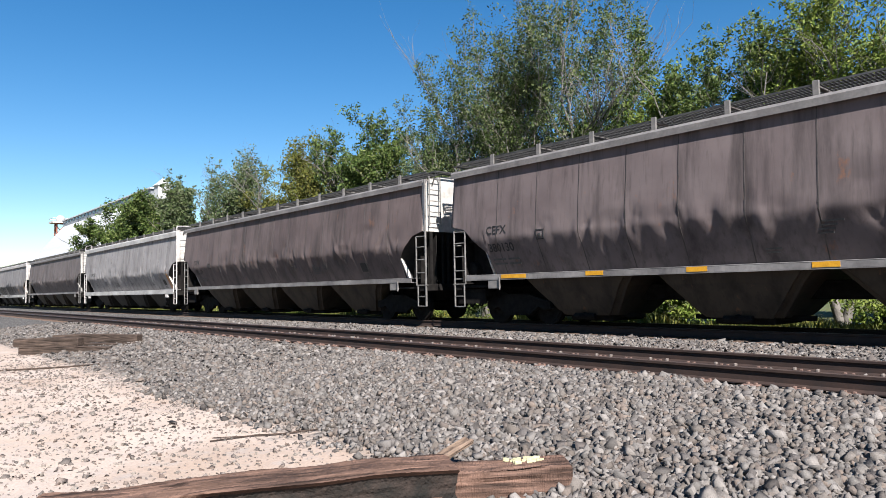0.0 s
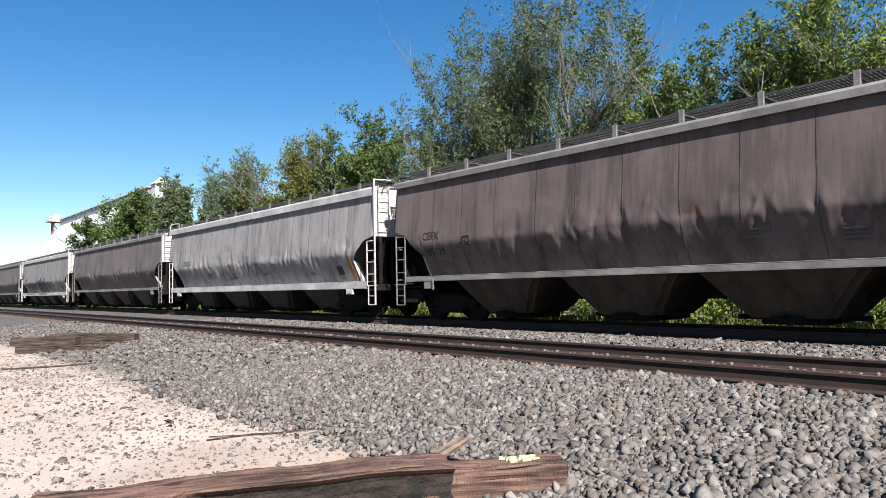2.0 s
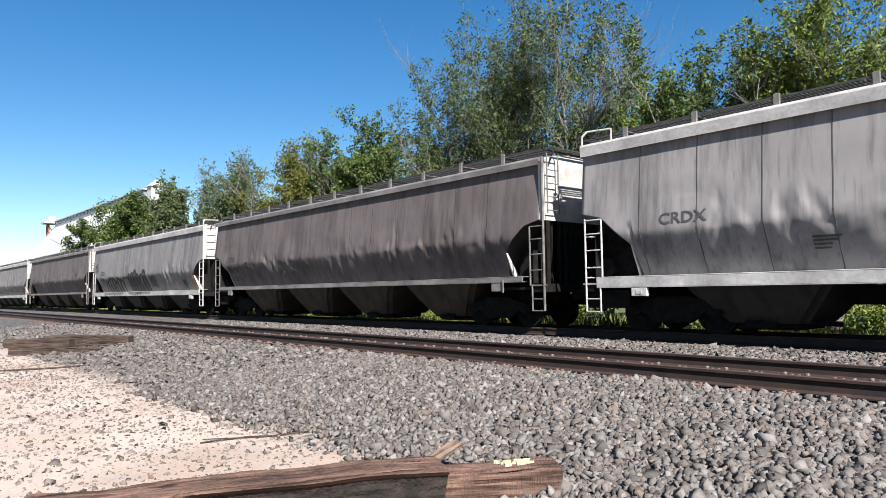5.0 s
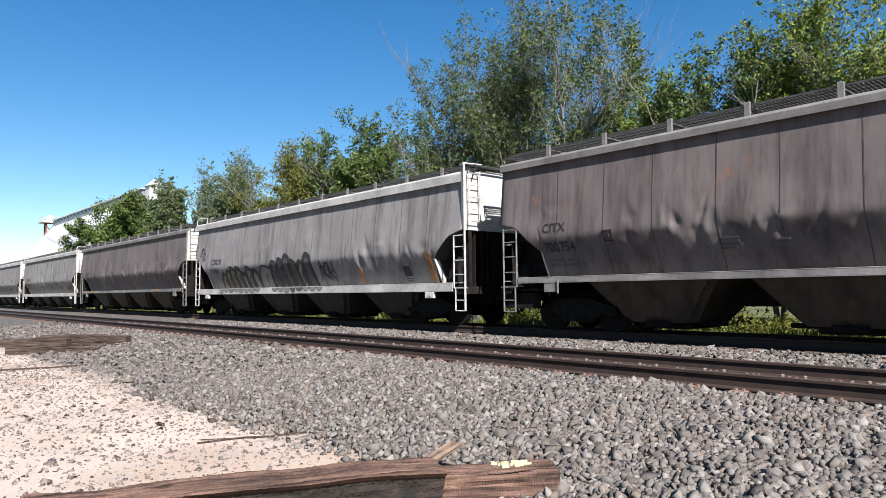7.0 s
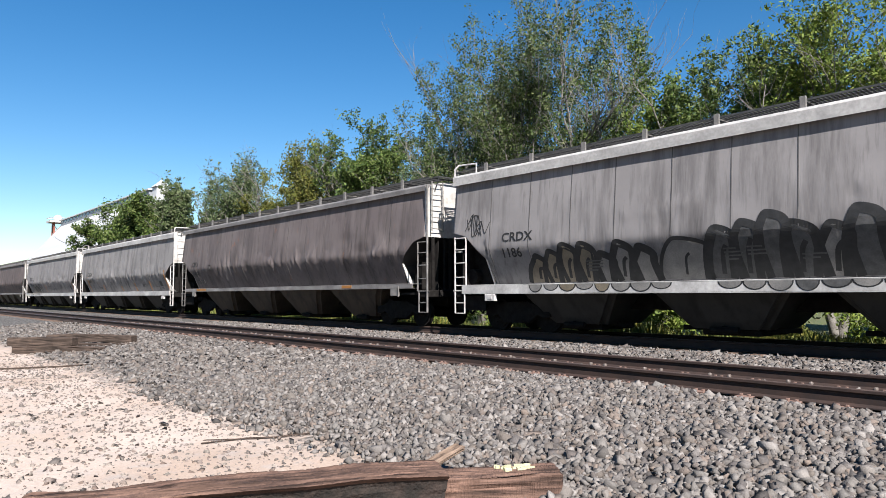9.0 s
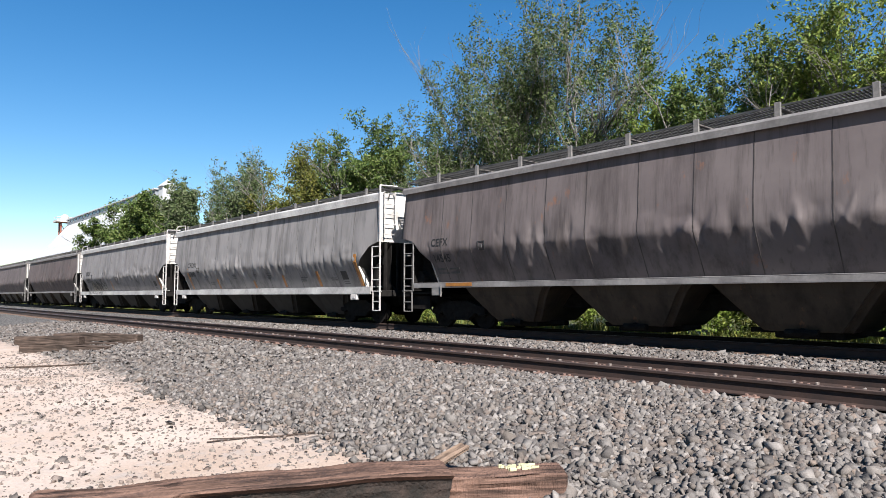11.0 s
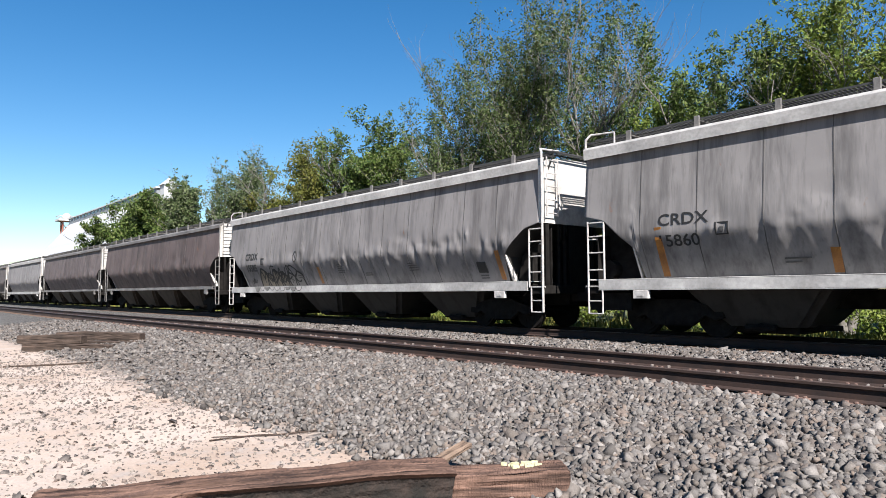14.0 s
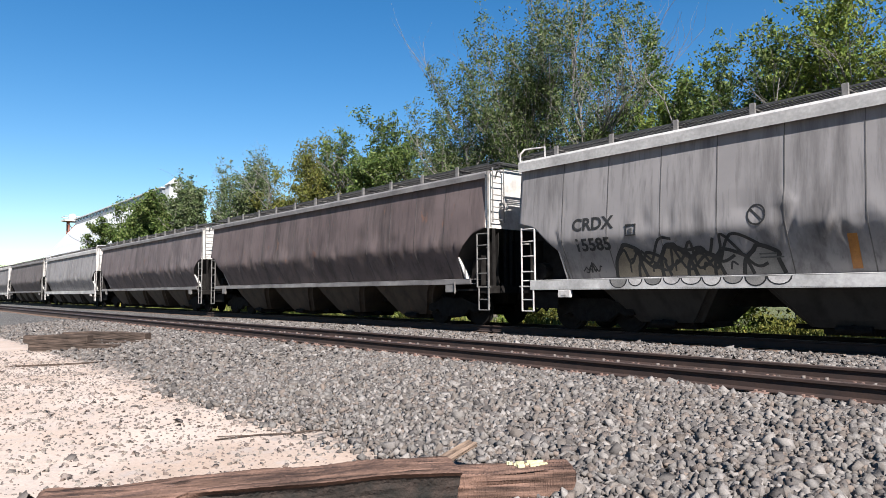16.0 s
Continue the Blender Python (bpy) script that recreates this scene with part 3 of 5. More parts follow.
def make_car(kind, center, paint, label, seed, calm=(), ladder=None, near=True):
    """A four-bay covered hopper car; x along the train, y away from the ladder side that faces the dirt, z from the rail."""
    spec = dict(TYPES[kind])
    flat = kind == "flat"
    trim = ladder or (M_LADDER_W if flat else M_LADDER_D)
    car = new("hopper_car")
    car.location = (center, TRAIN, 0)
    tagged(car, label, "hopper car", "cars of the train")
    spec["field"] = field = dent_field(seed, spec, calm)
    part("body", body_mesh(spec, field, paint, near), paint, car)
    h = spec["half"]
    s0, s1 = spec["sill"]
    f0, f1 = spec["fascia"]
    wf = half_width(spec, f0) + 0.12

    # eave strips, roof trough, side sills, centre sill
    def eave(bm):
        out = [(-wf + 0.11, f0 + 0.03), (-wf, f0), (-wf - 0.012, f1 - 0.06), (-wf + 0.03, f1), (-wf + 0.20, f1 + 0.035)]
        a = [bm.verts.new((-h, y, z)) for y, z in out]
        b = [bm.verts.new((h, y, z)) for y, z in out]
        bm.faces.new(a), bm.faces.new(b[::-1])
        for i in range(len(out)):
            j = (i + 1) % len(out)
            bm.faces.new((a[i], b[i], b[j], a[j]))
        bmesh.ops.recalc_face_normals(bm, faces=bm.faces)

    sill_mat = M_SILL_W if flat else M_SILL_B
    for s in (0, 180):
        shared(kind + "eave", "roof_eave", sill_mat, car, eave, "pale weathered eave strip", pose(0, 0, 0, 0, 0, s))

    def sill(bm):
        e = 9.05 if flat else 9.2
        box(bm, -e, e, -1.60, -1.10, s1 - 0.02, s1, 0.006)
        box(bm, -e, e, -1.602, -1.57, s0, s1 - 0.022)
        box(bm, -e, e, -1.60, -1.42, s0 - 0.02, s0 - 0.002)

    for s in (0, 180):
        shared(kind + "sill", "side_sill", sill_mat, car, sill, "scuffed pale side sill" if flat else "sooty grey side sill", pose(0, 0, 0, 0, 0, s))
    shared("trough", "roof_hatch", M_LADDER_D, car, lambda bm: box(bm, -8.4, 8.4, -0.32, 0.32, 4.44, 4.63, 0.04))
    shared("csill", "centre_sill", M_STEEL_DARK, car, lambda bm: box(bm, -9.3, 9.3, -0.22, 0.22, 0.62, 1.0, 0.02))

    # hoppers and outlet gates
    def hopper(bm):
        outline = ((1.21, 1.62, 1.40), (0.95, 1.38, 1.30), (0.38, 0.92, 0.95), (0.26, 0.80, 0.86))
        rows = [[bm.verts.new((sx * a, sy * b, z)) for sx, sy in ((-1, -1), (1, -1), (1, 1), (-1, 1))] for z, a, b in outline]
        for p, q in zip(rows, rows[1:]):
            for i in range(4):
                j = (i + 1) % 4
                bm.faces.new((p[i], q[i], q[j], p[j]))
        bm.faces.new(rows[0]), bm.faces.new(rows[-1][::-1])
        bmesh.ops.recalc_face_normals(bm, faces=bm.faces)
        es = [e for e in bm.edges if abs(e.verts[0].co.z - e.verts[1].co.z) > 0.1]
        bmesh.ops.bevel(bm, geom=es, offset=0.12, segments=3, affect="EDGES")

    def gate(bm):
        box(bm, -0.62, 0.62, -0.7, 0.7, 0.12, 0.27, 0.03)
        rod(bm, (-0.3, -0.95, 0.24), (0.3, -0.95, 0.24), 0.07, 8)
        rod(bm, (0, -0.95, 0.24), (0, 0.95, 0.24), 0.10, 8)
        box(bm, -1.25, 1.25, -0.35, -0.25, 0.20, 0.30)

    for x in (-5.65, -1.82, 1.82, 5.65):
        hp = shared(kind + "hopper", "hopper", paint_low(kind), car, hopper, "sooty steel hopper bay, coloured dark for underside shade", pose(x, 0, 0))
        shared("gate", "outlet_gate", M_STEEL_DARK, hp, gate)

    # running boards on their brackets
    def board(bm):
        for y in (-1.28, -1.05, -0.82, -0.60):
            box(bm, -h + 0.15, h - 0.15, y - 0.009, y + 0.009, 4.575, 4.615)
        n = int((2 * h - 0.3) / 0.075)
        for i in range(n):
            x = -h + 0.15 + 0.075 * i
            box(bm, x, x + 0.028, -1.28, -0.60, 4.585, 4.603)

    def bracket(bm):
        box(bm, -0.06, 0.06, -1.34, -1.285, 4.33, 4.66, 0.008)
        box(bm, -0.035, 0.035, -1.33, -0.58, 4.53, 4.575)

    for s in (0, 180):
        rb = shared(kind + "board", "running_board", M_GRATING, car, board, "see-through steel roof grating", pose(0, 0, 0, 0, 0, s))
        for i in range(11):
            shared("bracket", "bracket", M_LADDER_D, rb, bracket, m=pose(-8.35 + 1.67 * i, 0, 0))

    # end cross-walks
    def crosswalk(bm):
        for y in (-1.2, 1.2):
            box(bm, h - 0.1, h + 0.24, y - 0.02, y + 0.02, 4.55, 4.584)
            rod(bm, (h + 0.02, y, 4.15), (h + 0.22, y, 4.56), 0.018)
        for x in (h - 0.08, h + 0.22):
            box(bm, x - 0.02, x + 0.02, -1.2, 1.2, 4.55, 4.584)

    def slat(bm):
        box(bm, 0, 0.022, -1.2, 1.2, 4.584, 4.604)

    # ladders at all four corners
    def ladder_outer(bm, xo=h + 0.11, xi=h - 0.34, lead=True):
        y = -1.58
        tall = 4.55 if flat and lead else 4.30 if lead else 2.62
        rod(bm, (xo, y, 0.47), (xo, y, tall), 0.032 if lead else 0.024, 8)
        if flat and lead:
            rod(bm, (xo, y, tall - 0.04), (xo - 0.08, y + 0.06, 4.62), 0.03, 8)
            rod(bm, (xo - 0.08, y + 0.06, 4.62), (xo - 0.06, y + 0.75, 4.64), 0.026, 8)
        rod(bm, (xi, y, 1.10), (xi, y, 2.58), 0.024, 8)
        rod(bm, (xi + 0.06, y, 0.47), (xi + 0.06, y, 1.12), 0.022, 8)
        for z in (0.47, 0.76, 1.10, 1.48, 1.88, 2.26, 2.58):
            rod(bm, (xi + (0.06 if z < 1.0 else 0.0), y, z), (xo + (0.08 if z == 1.10 else 0), y, z), 0.016)
        rod(bm, (xi, y, 2.58), (xi, y + 0.25, 2.62), 0.018)
        for z in (1.25, 2.2, 3.2, 4.1) if lead else (1.25, 2.2):
            rod(bm, (xo, y, z), (xo - 0.2, y + 0.12, z), 0.016)

    def grab_rail(bm):
        x, y = -h + 0.04, -1.52
        rod(bm, (x, y, 4.22), (x, y, 4.60), 0.026, 8)
        rod(bm, (x, y, 4.58), (x + 0.10, y + 0.06, 4.70), 0.026, 8)
        rod(bm, (x + 0.10, y + 0.06, 4.70), (x + 0.66, y + 0.22, 4.70), 0.022, 8)
        rod(bm, (x + 0.66, y + 0.22, 4.71), (x + 0.66, y + 0.22, 4.40), 0.022, 8)

    def ladder_end(bm):
        xe = h + 0.14
        for y in (-1.42, -0.98):
            rod(bm, (xe, y, 2.9 if y < -1.2 else 2.9), (xe, y, 4.42), 0.020)
        for i in range(5):
            rod(bm, (xe, -1.42, 2.98 + 0.34 * i), (xe, -0.98, 2.98 + 0.34 * i), 0.015)
        for z in (2.95, 4.35):
            rod(bm, (xe, -0.98, z), (xe - 0.14, -0.98, z), 0.015)

    def end_post(bm):
        box(bm, h - 0.03, h + 0.05, -1.56, -1.42, 2.72, 4.20, 0.01)
        box(bm, h - 0.35, h + 0.0, -1.50, -1.42, 2.75, 2.9, 0.01)

    def brace(bm):
        for y in (-0.75, 0.75):
            rod(bm, (h - 0.05, y, 1.0), (h - 0.05, y, 2.82), 0.05, 6)
            rod(bm, (h - 0.1, y, 1.1), (h - 1.2, y, 1.95), 0.04, 6)
        box(bm, h - 0.35, h + 0.05, -1.55, 1.55, 0.92, 1.14, 0.02)
        box(bm, h - 0.1, h - 0.02, -0.35, 0.35, 1.1, 2.75, 0.02)
        rod(bm, (h - 0.4, 0.55, 1.5), (h - 0.4, 1.2, 1.5), 0.22, 12)
        box(bm, h - 1.35, h - 0.36, -1.5, 1.5, 1.0, 1.06)
        for y in (-0.95, 0.0, 0.95):
            vs = [bm.verts.new((x, y + o, z)) for o in (-0.02, 0.02) for x, z in ((h - 1.3, 1.07), (h - 0.12, 1.07), (h - 0.12, 2.66), (h - 0.45, 2.45), (h - 1.15, 1.95))]
            bm.faces.new(vs[:5]), bm.faces.new(vs[5:][::-1])
            for k in range(5):
                bm.faces.new((vs[k], vs[5 + k], vs[5 + (k + 1) % 5], vs[(k + 1) % 5]))
        box(bm, h - 0.30, h - 0.26, -0.6, 1.45, 1.15, 2.3, 0.01)
        box(bm, h - 1.1, h + 0.02, 1.30, 1.36, 0.55, 0.95)
        for y in (-1.25, -0.55, 0.6):
            rod(bm, (h - 0.02, y, 0.95), (h - 0.02, y, 2.72), 0.055, 6)
        box(bm, h - 0.5, h - 0.46, -1.30, -0.2, 1.15, 2.0, 0.01)

    def coupler(bm):
        box(bm, h - 0.2, h + 0.50, -0.14, 0.14, 0.72, 0.98, 0.03)
        box(bm, h + 0.45, h + 0.66, -0.22, 0.16, 0.66, 1.02, 0.05)
        rod(bm, (h + 0.1, 0.35, 0.75), (h + 0.45, 0.40, 0.42), 0.03)
        rod(bm, (h + 0.45, 0.40, 0.42), (h + 0.62, 0.30, 0.52), 0.03)

    for s in (0, 180):
        m = pose(0, 0, 0, 0, 0, s)
        plat = shared("cw" + kind, "end_platform", M_GRATING, car, crosswalk, "steel grating cross-walk", m)
        for k in range(4):
            shared("slat", "slat", M_GRATING, plat, slat, m=pose(h - 0.03 + 0.06 * k, 0, 0))
        shared("le" + kind + trim.name, "end_ladder", trim, car, ladder_end, "", m)
        shared("ep" + kind, "end_post", M_END, car, end_post, "", m)
        shared("br" + kind, "end_frame", M_STEEL_DARK, car, brace, "sooty end frame and brake cylinder, darkened for shade", m)
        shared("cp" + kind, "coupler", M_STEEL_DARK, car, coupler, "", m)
        shared("lo" + kind + trim.name, "side_ladder", trim, car, ladder_outer, "", m)
        if flat:
            shared("gr" + trim.name, "grab_rail", trim, car, grab_rail, "", m)
        mir = "lm" + kind + trim.name
        if mir not in MESHES:
            bm = bmesh.new()
            ladder_outer(bm, h - 0.10, h - 0.55, False)
            bmesh.ops.scale(bm, vec=(-1, 1, 1), verts=bm.verts)
            bmesh.ops.reverse_faces(bm, faces=bm.faces)
            me = bpy.data.meshes.new("side_ladder")
            bm.to_mesh(me)
            bm.free()
            me.materials.append(trim)
            MESHES[mir] = me
        part("side_ladder", MESHES[mir], trim, car).matrix_basis = m

    # jacking pads and seams
    def pad(bm):
        y = -1.56
        if flat:
            box(bm, -0.19, 0.19, y - 0.05, y + 0.05, 0.82, 1.0, 0.01)
            box(bm, -0.07, 0.07, y - 0.06, y - 0.02, 0.87, 0.95)
        else:
            box(bm, -0.26, 0.16, y - 0.03, y + 0.03, 0.96, 1.24, 0.01)
            rod(bm, (0.20, y - 0.06, 0.93), (0.20, y - 0.06, 1.26), 0.02)

    shared(kind + "pad", "jacking_pad", M_LADDER_W if flat else M_LADDER_D, car, pad, "", pose(8.05 if flat else 8.35, 0, 0))
    shared(kind + "pad", "jacking_pad", M_LADDER_W if flat else M_LADDER_D, car, pad, "", pose(-7.95 if flat else -8.1, 0, 0))

    rs = random.Random(seed)
    for i in range(13):
        xs = -7.95 + 1.325 * i + rs.uniform(-0.06, 0.06)
        bm = bmesh.new()
        prev = None
        for j in range(25):
            z = s1 + (4.14 - s1) * j / 24
            y = -skin(spec, xs, z)
            row = [bm.verts.new((xs + u, y + v, z)) for u, v in ((-0.016, 0.03), (-0.009, -0.007), (0.009, -0.007), (0.016, 0.03))]
            if prev:
                for q in range(3):
                    bm.faces.new((prev[q], prev[q + 1], row[q + 1], row[q]))
            prev = row
        part("weld_seam", bm, M_SEAM[kind], car)

    # turned-in edge plates where the side sheet stops short of the end
    for sgn in (-1, 1):
        bm = bmesh.new()
        prev = None
        for j in range(9):
            z = s1 + (1.98 - s1) * j / 8
            y = -skin(spec, sgn * (h - 1.42), z)
            deep = 0.20 - 0.14 * j / 8
            row = [bm.verts.new((sgn * x, y + v, z)) for x, v in ((h - 1.30, 0.004), (h - 1.26, 0.004), (h - 1.26, deep), (h - 1.30, deep))]
            if prev:
                for q in range(4):
                    bm.faces.new((prev[q], prev[(q + 1) % 4], row[(q + 1) % 4], row[q]))
            else:
                bm.faces.new(row)
            prev = row
        bm.faces.new(prev)
        bmesh.ops.recalc_face_normals(bm, faces=bm.faces)
        part("edge_plate", bm, M_END, car, "pale turned-in edge plate")
    sets = make_truck(car, -7.5 if flat else -7.8) + make_truck(car, 7.5 if flat else 7.8)
    return car, spec, sets


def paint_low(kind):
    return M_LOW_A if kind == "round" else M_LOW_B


# underside of the body: soot and the shade there, both in one dark colour
M_UNDER = plain("sooty_shaded_slope_sheet", (0.011, 0.010, 0.010), (0.040, 0.036, 0.034), 1.5, 0.8)
# hopper paint: soot streaks, base tones lowered to carry the shade below the sill
M_LOW_A = car_paint("sooty_shaded_hopper_brown", (0.050, 0.038, 0.029), (0.028, 0.022, 0.018), (0.010, 0.009, 0.008), 3.0)
M_LOW_B = car_paint("sooty_shaded_hopper_grey", (0.032, 0.030, 0.028), (0.018, 0.017, 0.016), (0.008, 0.007, 0.007), 4.0)
M_SEAM = {"round": plain("seam_soot", (0.016, 0.014, 0.013), (0.056, 0.046, 0.044), 3.0), "flat": plain("seam_grime", (0.028, 0.026, 0.025), (0.088, 0.083, 0.080), 2.0)}
PAINT_A = [car_paint("brown_grey_paint", (0.118, 0.097, 0.096), (0.084, 0.066, 0.066), (0.027, 0.022, 0.022), 1.0),
           car_paint("dark_brown_grey_paint", (0.104, 0.081, 0.078), (0.070, 0.053, 0.052), (0.024, 0.020, 0.019), 2.0),
           car_paint("warm_grey_paint", (0.110, 0.094, 0.092), (0.080, 0.066, 0.066), (0.029, 0.024, 0.023), 7.0)]
PAINT_B = [car_paint("light_grey_paint", (0.211, 0.199, 0.198), (0.167, 0.158, 0.157), (0.058, 0.053, 0.053), 11.0, rusty=0.68),
           car_paint("grey_paint", (0.175, 0.165, 0.165), (0.134, 0.126, 0.126), (0.046, 0.042, 0.042), 13.0, rusty=0.66),
           car_paint("chalky_grey_paint", (0.179, 0.169, 0.167), (0.137, 0.130, 0.129), (0.048, 0.045, 0.045), 17.0, rusty=0.67)]

MARK = (-8.2, -6.6, 1.8, 2.85)
CARS, WHEELS = [], []


def add_car(k, kind, paint, label, seed, calm=(), nudge=0.0, ladder=None):
    center = -46.0 - PITCH * (k - 2) + nudge
    car, spec, sets = make_car(kind, center, paint, label, seed, (MARK, (6.1, 8.1, 1.2, 2.0), *calm), ladder, -1 < k < 8)
    CARS.append((car, center))
    WHEELS.extend(sets)
    return car, spec


def marks(car, spec, top, low, x=-8.37, mat=None, stretch=1.0, size=0.225):
    side_text(car, top, x, 2.42, size, mat or M_BLACK, spec, 0.005, stretch=stretch)
    side_text(car, low, x, 1.95, size, mat or M_BLACK, spec, 0.005, stretch=stretch)
    for i, (a, b) in enumerate(((0.0, 0.45), (0.55, 0.95))):
        for z in (1.60, 1.72):
            side_patch(car, x + 0.05 + a, x + 0.05 + b, z, z + 0.05, M_FADED, spec, "stencil_bar")


def square_mark(car, spec, x, z, s=0.26):
    for a in ((0, s, 0, 0.025), (0, s, s - 0.025, s), (0, 0.025, 0, s), (s - 0.025, s, 0, s)):
        side_patch(car, x + a[0], x + a[1], z + a[2], z + a[3], M_BLACK, spec, "stencil_bar")
    side_patch(car, x + 0.09, x + 0.17, z + 0.07, z + 0.16, M_FADED, spec, "stencil_bar")


def data_panel(car, spec, x=7.0, z=1.52):
    side_patch(car, x, x + 0.36, z, z + 0.30, M_BLACK, spec, "data_panel", "black data panel")
    for i in range(2):
        side_patch(car, x + 0.03, x + 0.33, z - 0.09 - 0.07 * i, z - 0.06 - 0.07 * i, M_FADED, spec, "stencil_bar")


def small_print(car, spec, seed, n=5):
    rs = random.Random(seed)
    for _ in range(n):
        x, z = rs.uniform(-5.5, 6.2), rs.uniform(1.5, 1.85)
        for i in range(rs.randint(2, 4)):
            side_patch(car, x, x + rs.uniform(0.25, 0.5), z + 0.07 * i, z + 0.07 * i + 0.03, M_FADED, spec, "stencil_bar")


def bubble_letters(car, spec, x0, x1, n, z0, z1, seed, fills, thick=0.12):
    """A sprayed row of bulging outlined shapes."""
    rs = random.Random(seed)
    w = (x1 - x0) / n
    for i in range(n):
        a, b = x0 + w * i - 0.06, x0 + w * (i + 1) + 0.02
        top = z1 + rs.uniform(-0.18, 0.12)
        lean = rs.uniform(0.05, 0.30)
        out = [(a, z0), (a + lean * 0.4, (z0 + top) / 2), (a + lean + 0.05, top - 0.1), (a + lean + w * 0.3, top), (b + lean * 0.5 - 0.05, top - 0.15), (b + 0.05, (z0 + top) / 2), (b + 0.12, z0)]
        blob(car, out, rs.choice(fills), spec)
        stroke(car, out, thick * rs.uniform(0.8, 1.25), M_BLACK, spec)
        if rs.random() < 0.75:
            m = (a + b) / 2 + lean * 0.5
            stroke(car, [(m - 0.06, z0 + 0.1), (m, (z0 + top) / 2), (m + 0.1, top - 0.32)], thick * 0.55, M_BLACK, spec)


def scribble(car, spec, x0, x1, z0, z1, seed, n=3, width=0.03, mat=None):
    rs = random.Random(seed)
    for _ in range(n):
        x = rs.uniform(x0, x0 + (x1 - x0) * 0.4)
        pts = []
        for i in range(8):
            pts.append((x, rs.uniform(z0, z1)))
            x += (x1 - x0) * rs.uniform(0.02, 0.14)
        stroke(car, pts, width, mat or M_BLACK, spec)


def sill_bulges(car, spec, x0, x1, n, seed, fills):
    """Sprayed half rounds that run over the front of the side sill."""
    rs = random.Random(seed)
    s0, s1 = spec["sill"]
    w = (x1 - x0) / n
    for i in range(n):
        c, r, deep = x0 + w * (i + 0.5), w * rs.uniform(0.36, 0.47), (s1 - s0 - 0.03) * rs.uniform(0.6, 0.95)
        for name, grow, mat, y in (("graffiti_stroke", 1.16, M_BLACK, -1.605), ("graffiti_fill", 1.0, rs.choice(fills), -1.609)):
            bm = bmesh.new()
            rim = [(c + r * grow * math.cos(a * math.pi / 8), s1 - 0.026 - min(deep * grow, s1 - s0 - 0.03) * math.sin(a * math.pi / 8)) for a in range(9)]
            front = [bm.verts.new((x, y, z)) for x, z in rim]
            back = [bm.verts.new((x, y + 0.004, z)) for x, z in rim]
            bm.faces.new(front), bm.faces.new(back[::-1])
            for k in range(9):
                bm.faces.new((front[k], front[(k + 1) % 9], back[(k + 1) % 9], back[k]))
            bmesh.ops.recalc_face_normals(bm, faces=bm.faces)
            part(name, bm, mat, car)


LAB_A = "rounded brown-grey covered hopper car with dented sooty sides"
LAB_B = "light grey covered hopper car with white sill and streaked sides"

add_car(-1, "round", PAINT_A[1], LAB_A, 20, nudge=0.81)
car, sp = add_car(0, "round", PAINT_A[0], "rounded brown-grey covered hopper car with yellow sill reflectors", 21, nudge=0.38)
marks(car, sp, "CEFX", "380130")
square_mark(car, sp, -6.60, 2.17)
for x0, x1 in ((-7.85, -6.97), (-5.10, -4.61), (-2.55, -2.10), (-0.12, 0.34), (2.32, 2.82), (4.72, 5.22)):
    bm = bmesh.new()
    y = -1.606
    box(bm, x0, x1, y - 0.004, y + 0.01, 1.225, 1.325)
    part("reflector", bm, M_YELLOW, car, "yellow reflective strip")
small_print(car, sp, 5, 3)

car, sp = add_car(1, "round", PAINT_A[1], LAB_A, 22, nudge=-0.05)
marks(car, sp, "CEFX", "380129")
square_mark(car, sp, -6.60, 2.17)
data_panel(car, sp, 6.2, 1.62)
small_print(car, sp, 6, 4)

car, sp = add_car(2, "flat", PAINT_B[0], "light grey covered hopper car with soot-streaked lower side", 23, nudge=0.00)
side_text(car, "CRDX", -7.42, 2.34, 0.24, M_FADED, sp, 0.006, stretch=1.15)
side_patch(car, 7.80, 8.0, 1.32, 2.32, M_ORANGE, sp, "orange_tape", "faded orange tape", 0.012, 0.02)
data_panel(car, sp)
small_print(car, sp, 7, 5)

car, sp = add_car(3, "round", PAINT_A[2], LAB_A, 24, nudge=-0.05)
marks(car, sp, "CITX", "700754")
square_mark(car, sp, -6.6, 2.1)
small_print(car, sp, 8, 3)

car, sp = add_car(4, "flat", PAINT_B[1], "grey covered hopper car with large black graffiti along its side", 25, ((-7.0, 3.2, 1.3, 2.6),), nudge=-0.31)
side_text(car, "CRDX", -7.50, 2.38, 0.24, M_BLACK, sp, 0.006, stretch=1.15)
side_text(car, "1186", -7.55, 1.97, 0.24, M_BLACK, sp, 0.006, stretch=1.1)
bubble_letters(car, sp, -6.75, -3.2, 7, 1.29, 2.10, 1, [M_SPRAY_TAN, M_SPRAY, M_FADED], 0.15)
bubble_letters(car, sp, -3.0, -2.0, 1, 1.30, 2.05, 2, [M_SPRAY], 0.10)
bubble_letters(car, sp, -1.9, 1.2, 6, 1.29, 2.38, 3, [M_SPRAY, M_FADED], 0.17)
sill_bulges(car, sp, -6.6, -2.6, 8, 21, [M_SPRAY_TAN, M_SPRAY])
sill_bulges(car, sp, -1.6, 2.2, 8, 22, [M_SPRAY, M_FADED])
scribble(car, sp, 1.5, 3.0, 1.4, 2.2, 4, 4, 0.045)
scribble(car, sp, -9.0, -7.9, 2.6, 3.2, 5, 4, 0.025)
side_patch(car, 7.80, 8.0, 1.32, 2.2, M_ORANGE, sp, "orange_tape", "faded orange tape", 0.012, 0.02)
side_patch(car, 4.2, 4.36, 1.30, 1.8, M_ORANGE, sp, "orange_tape", "faded orange tape", 0.012, 0.02)
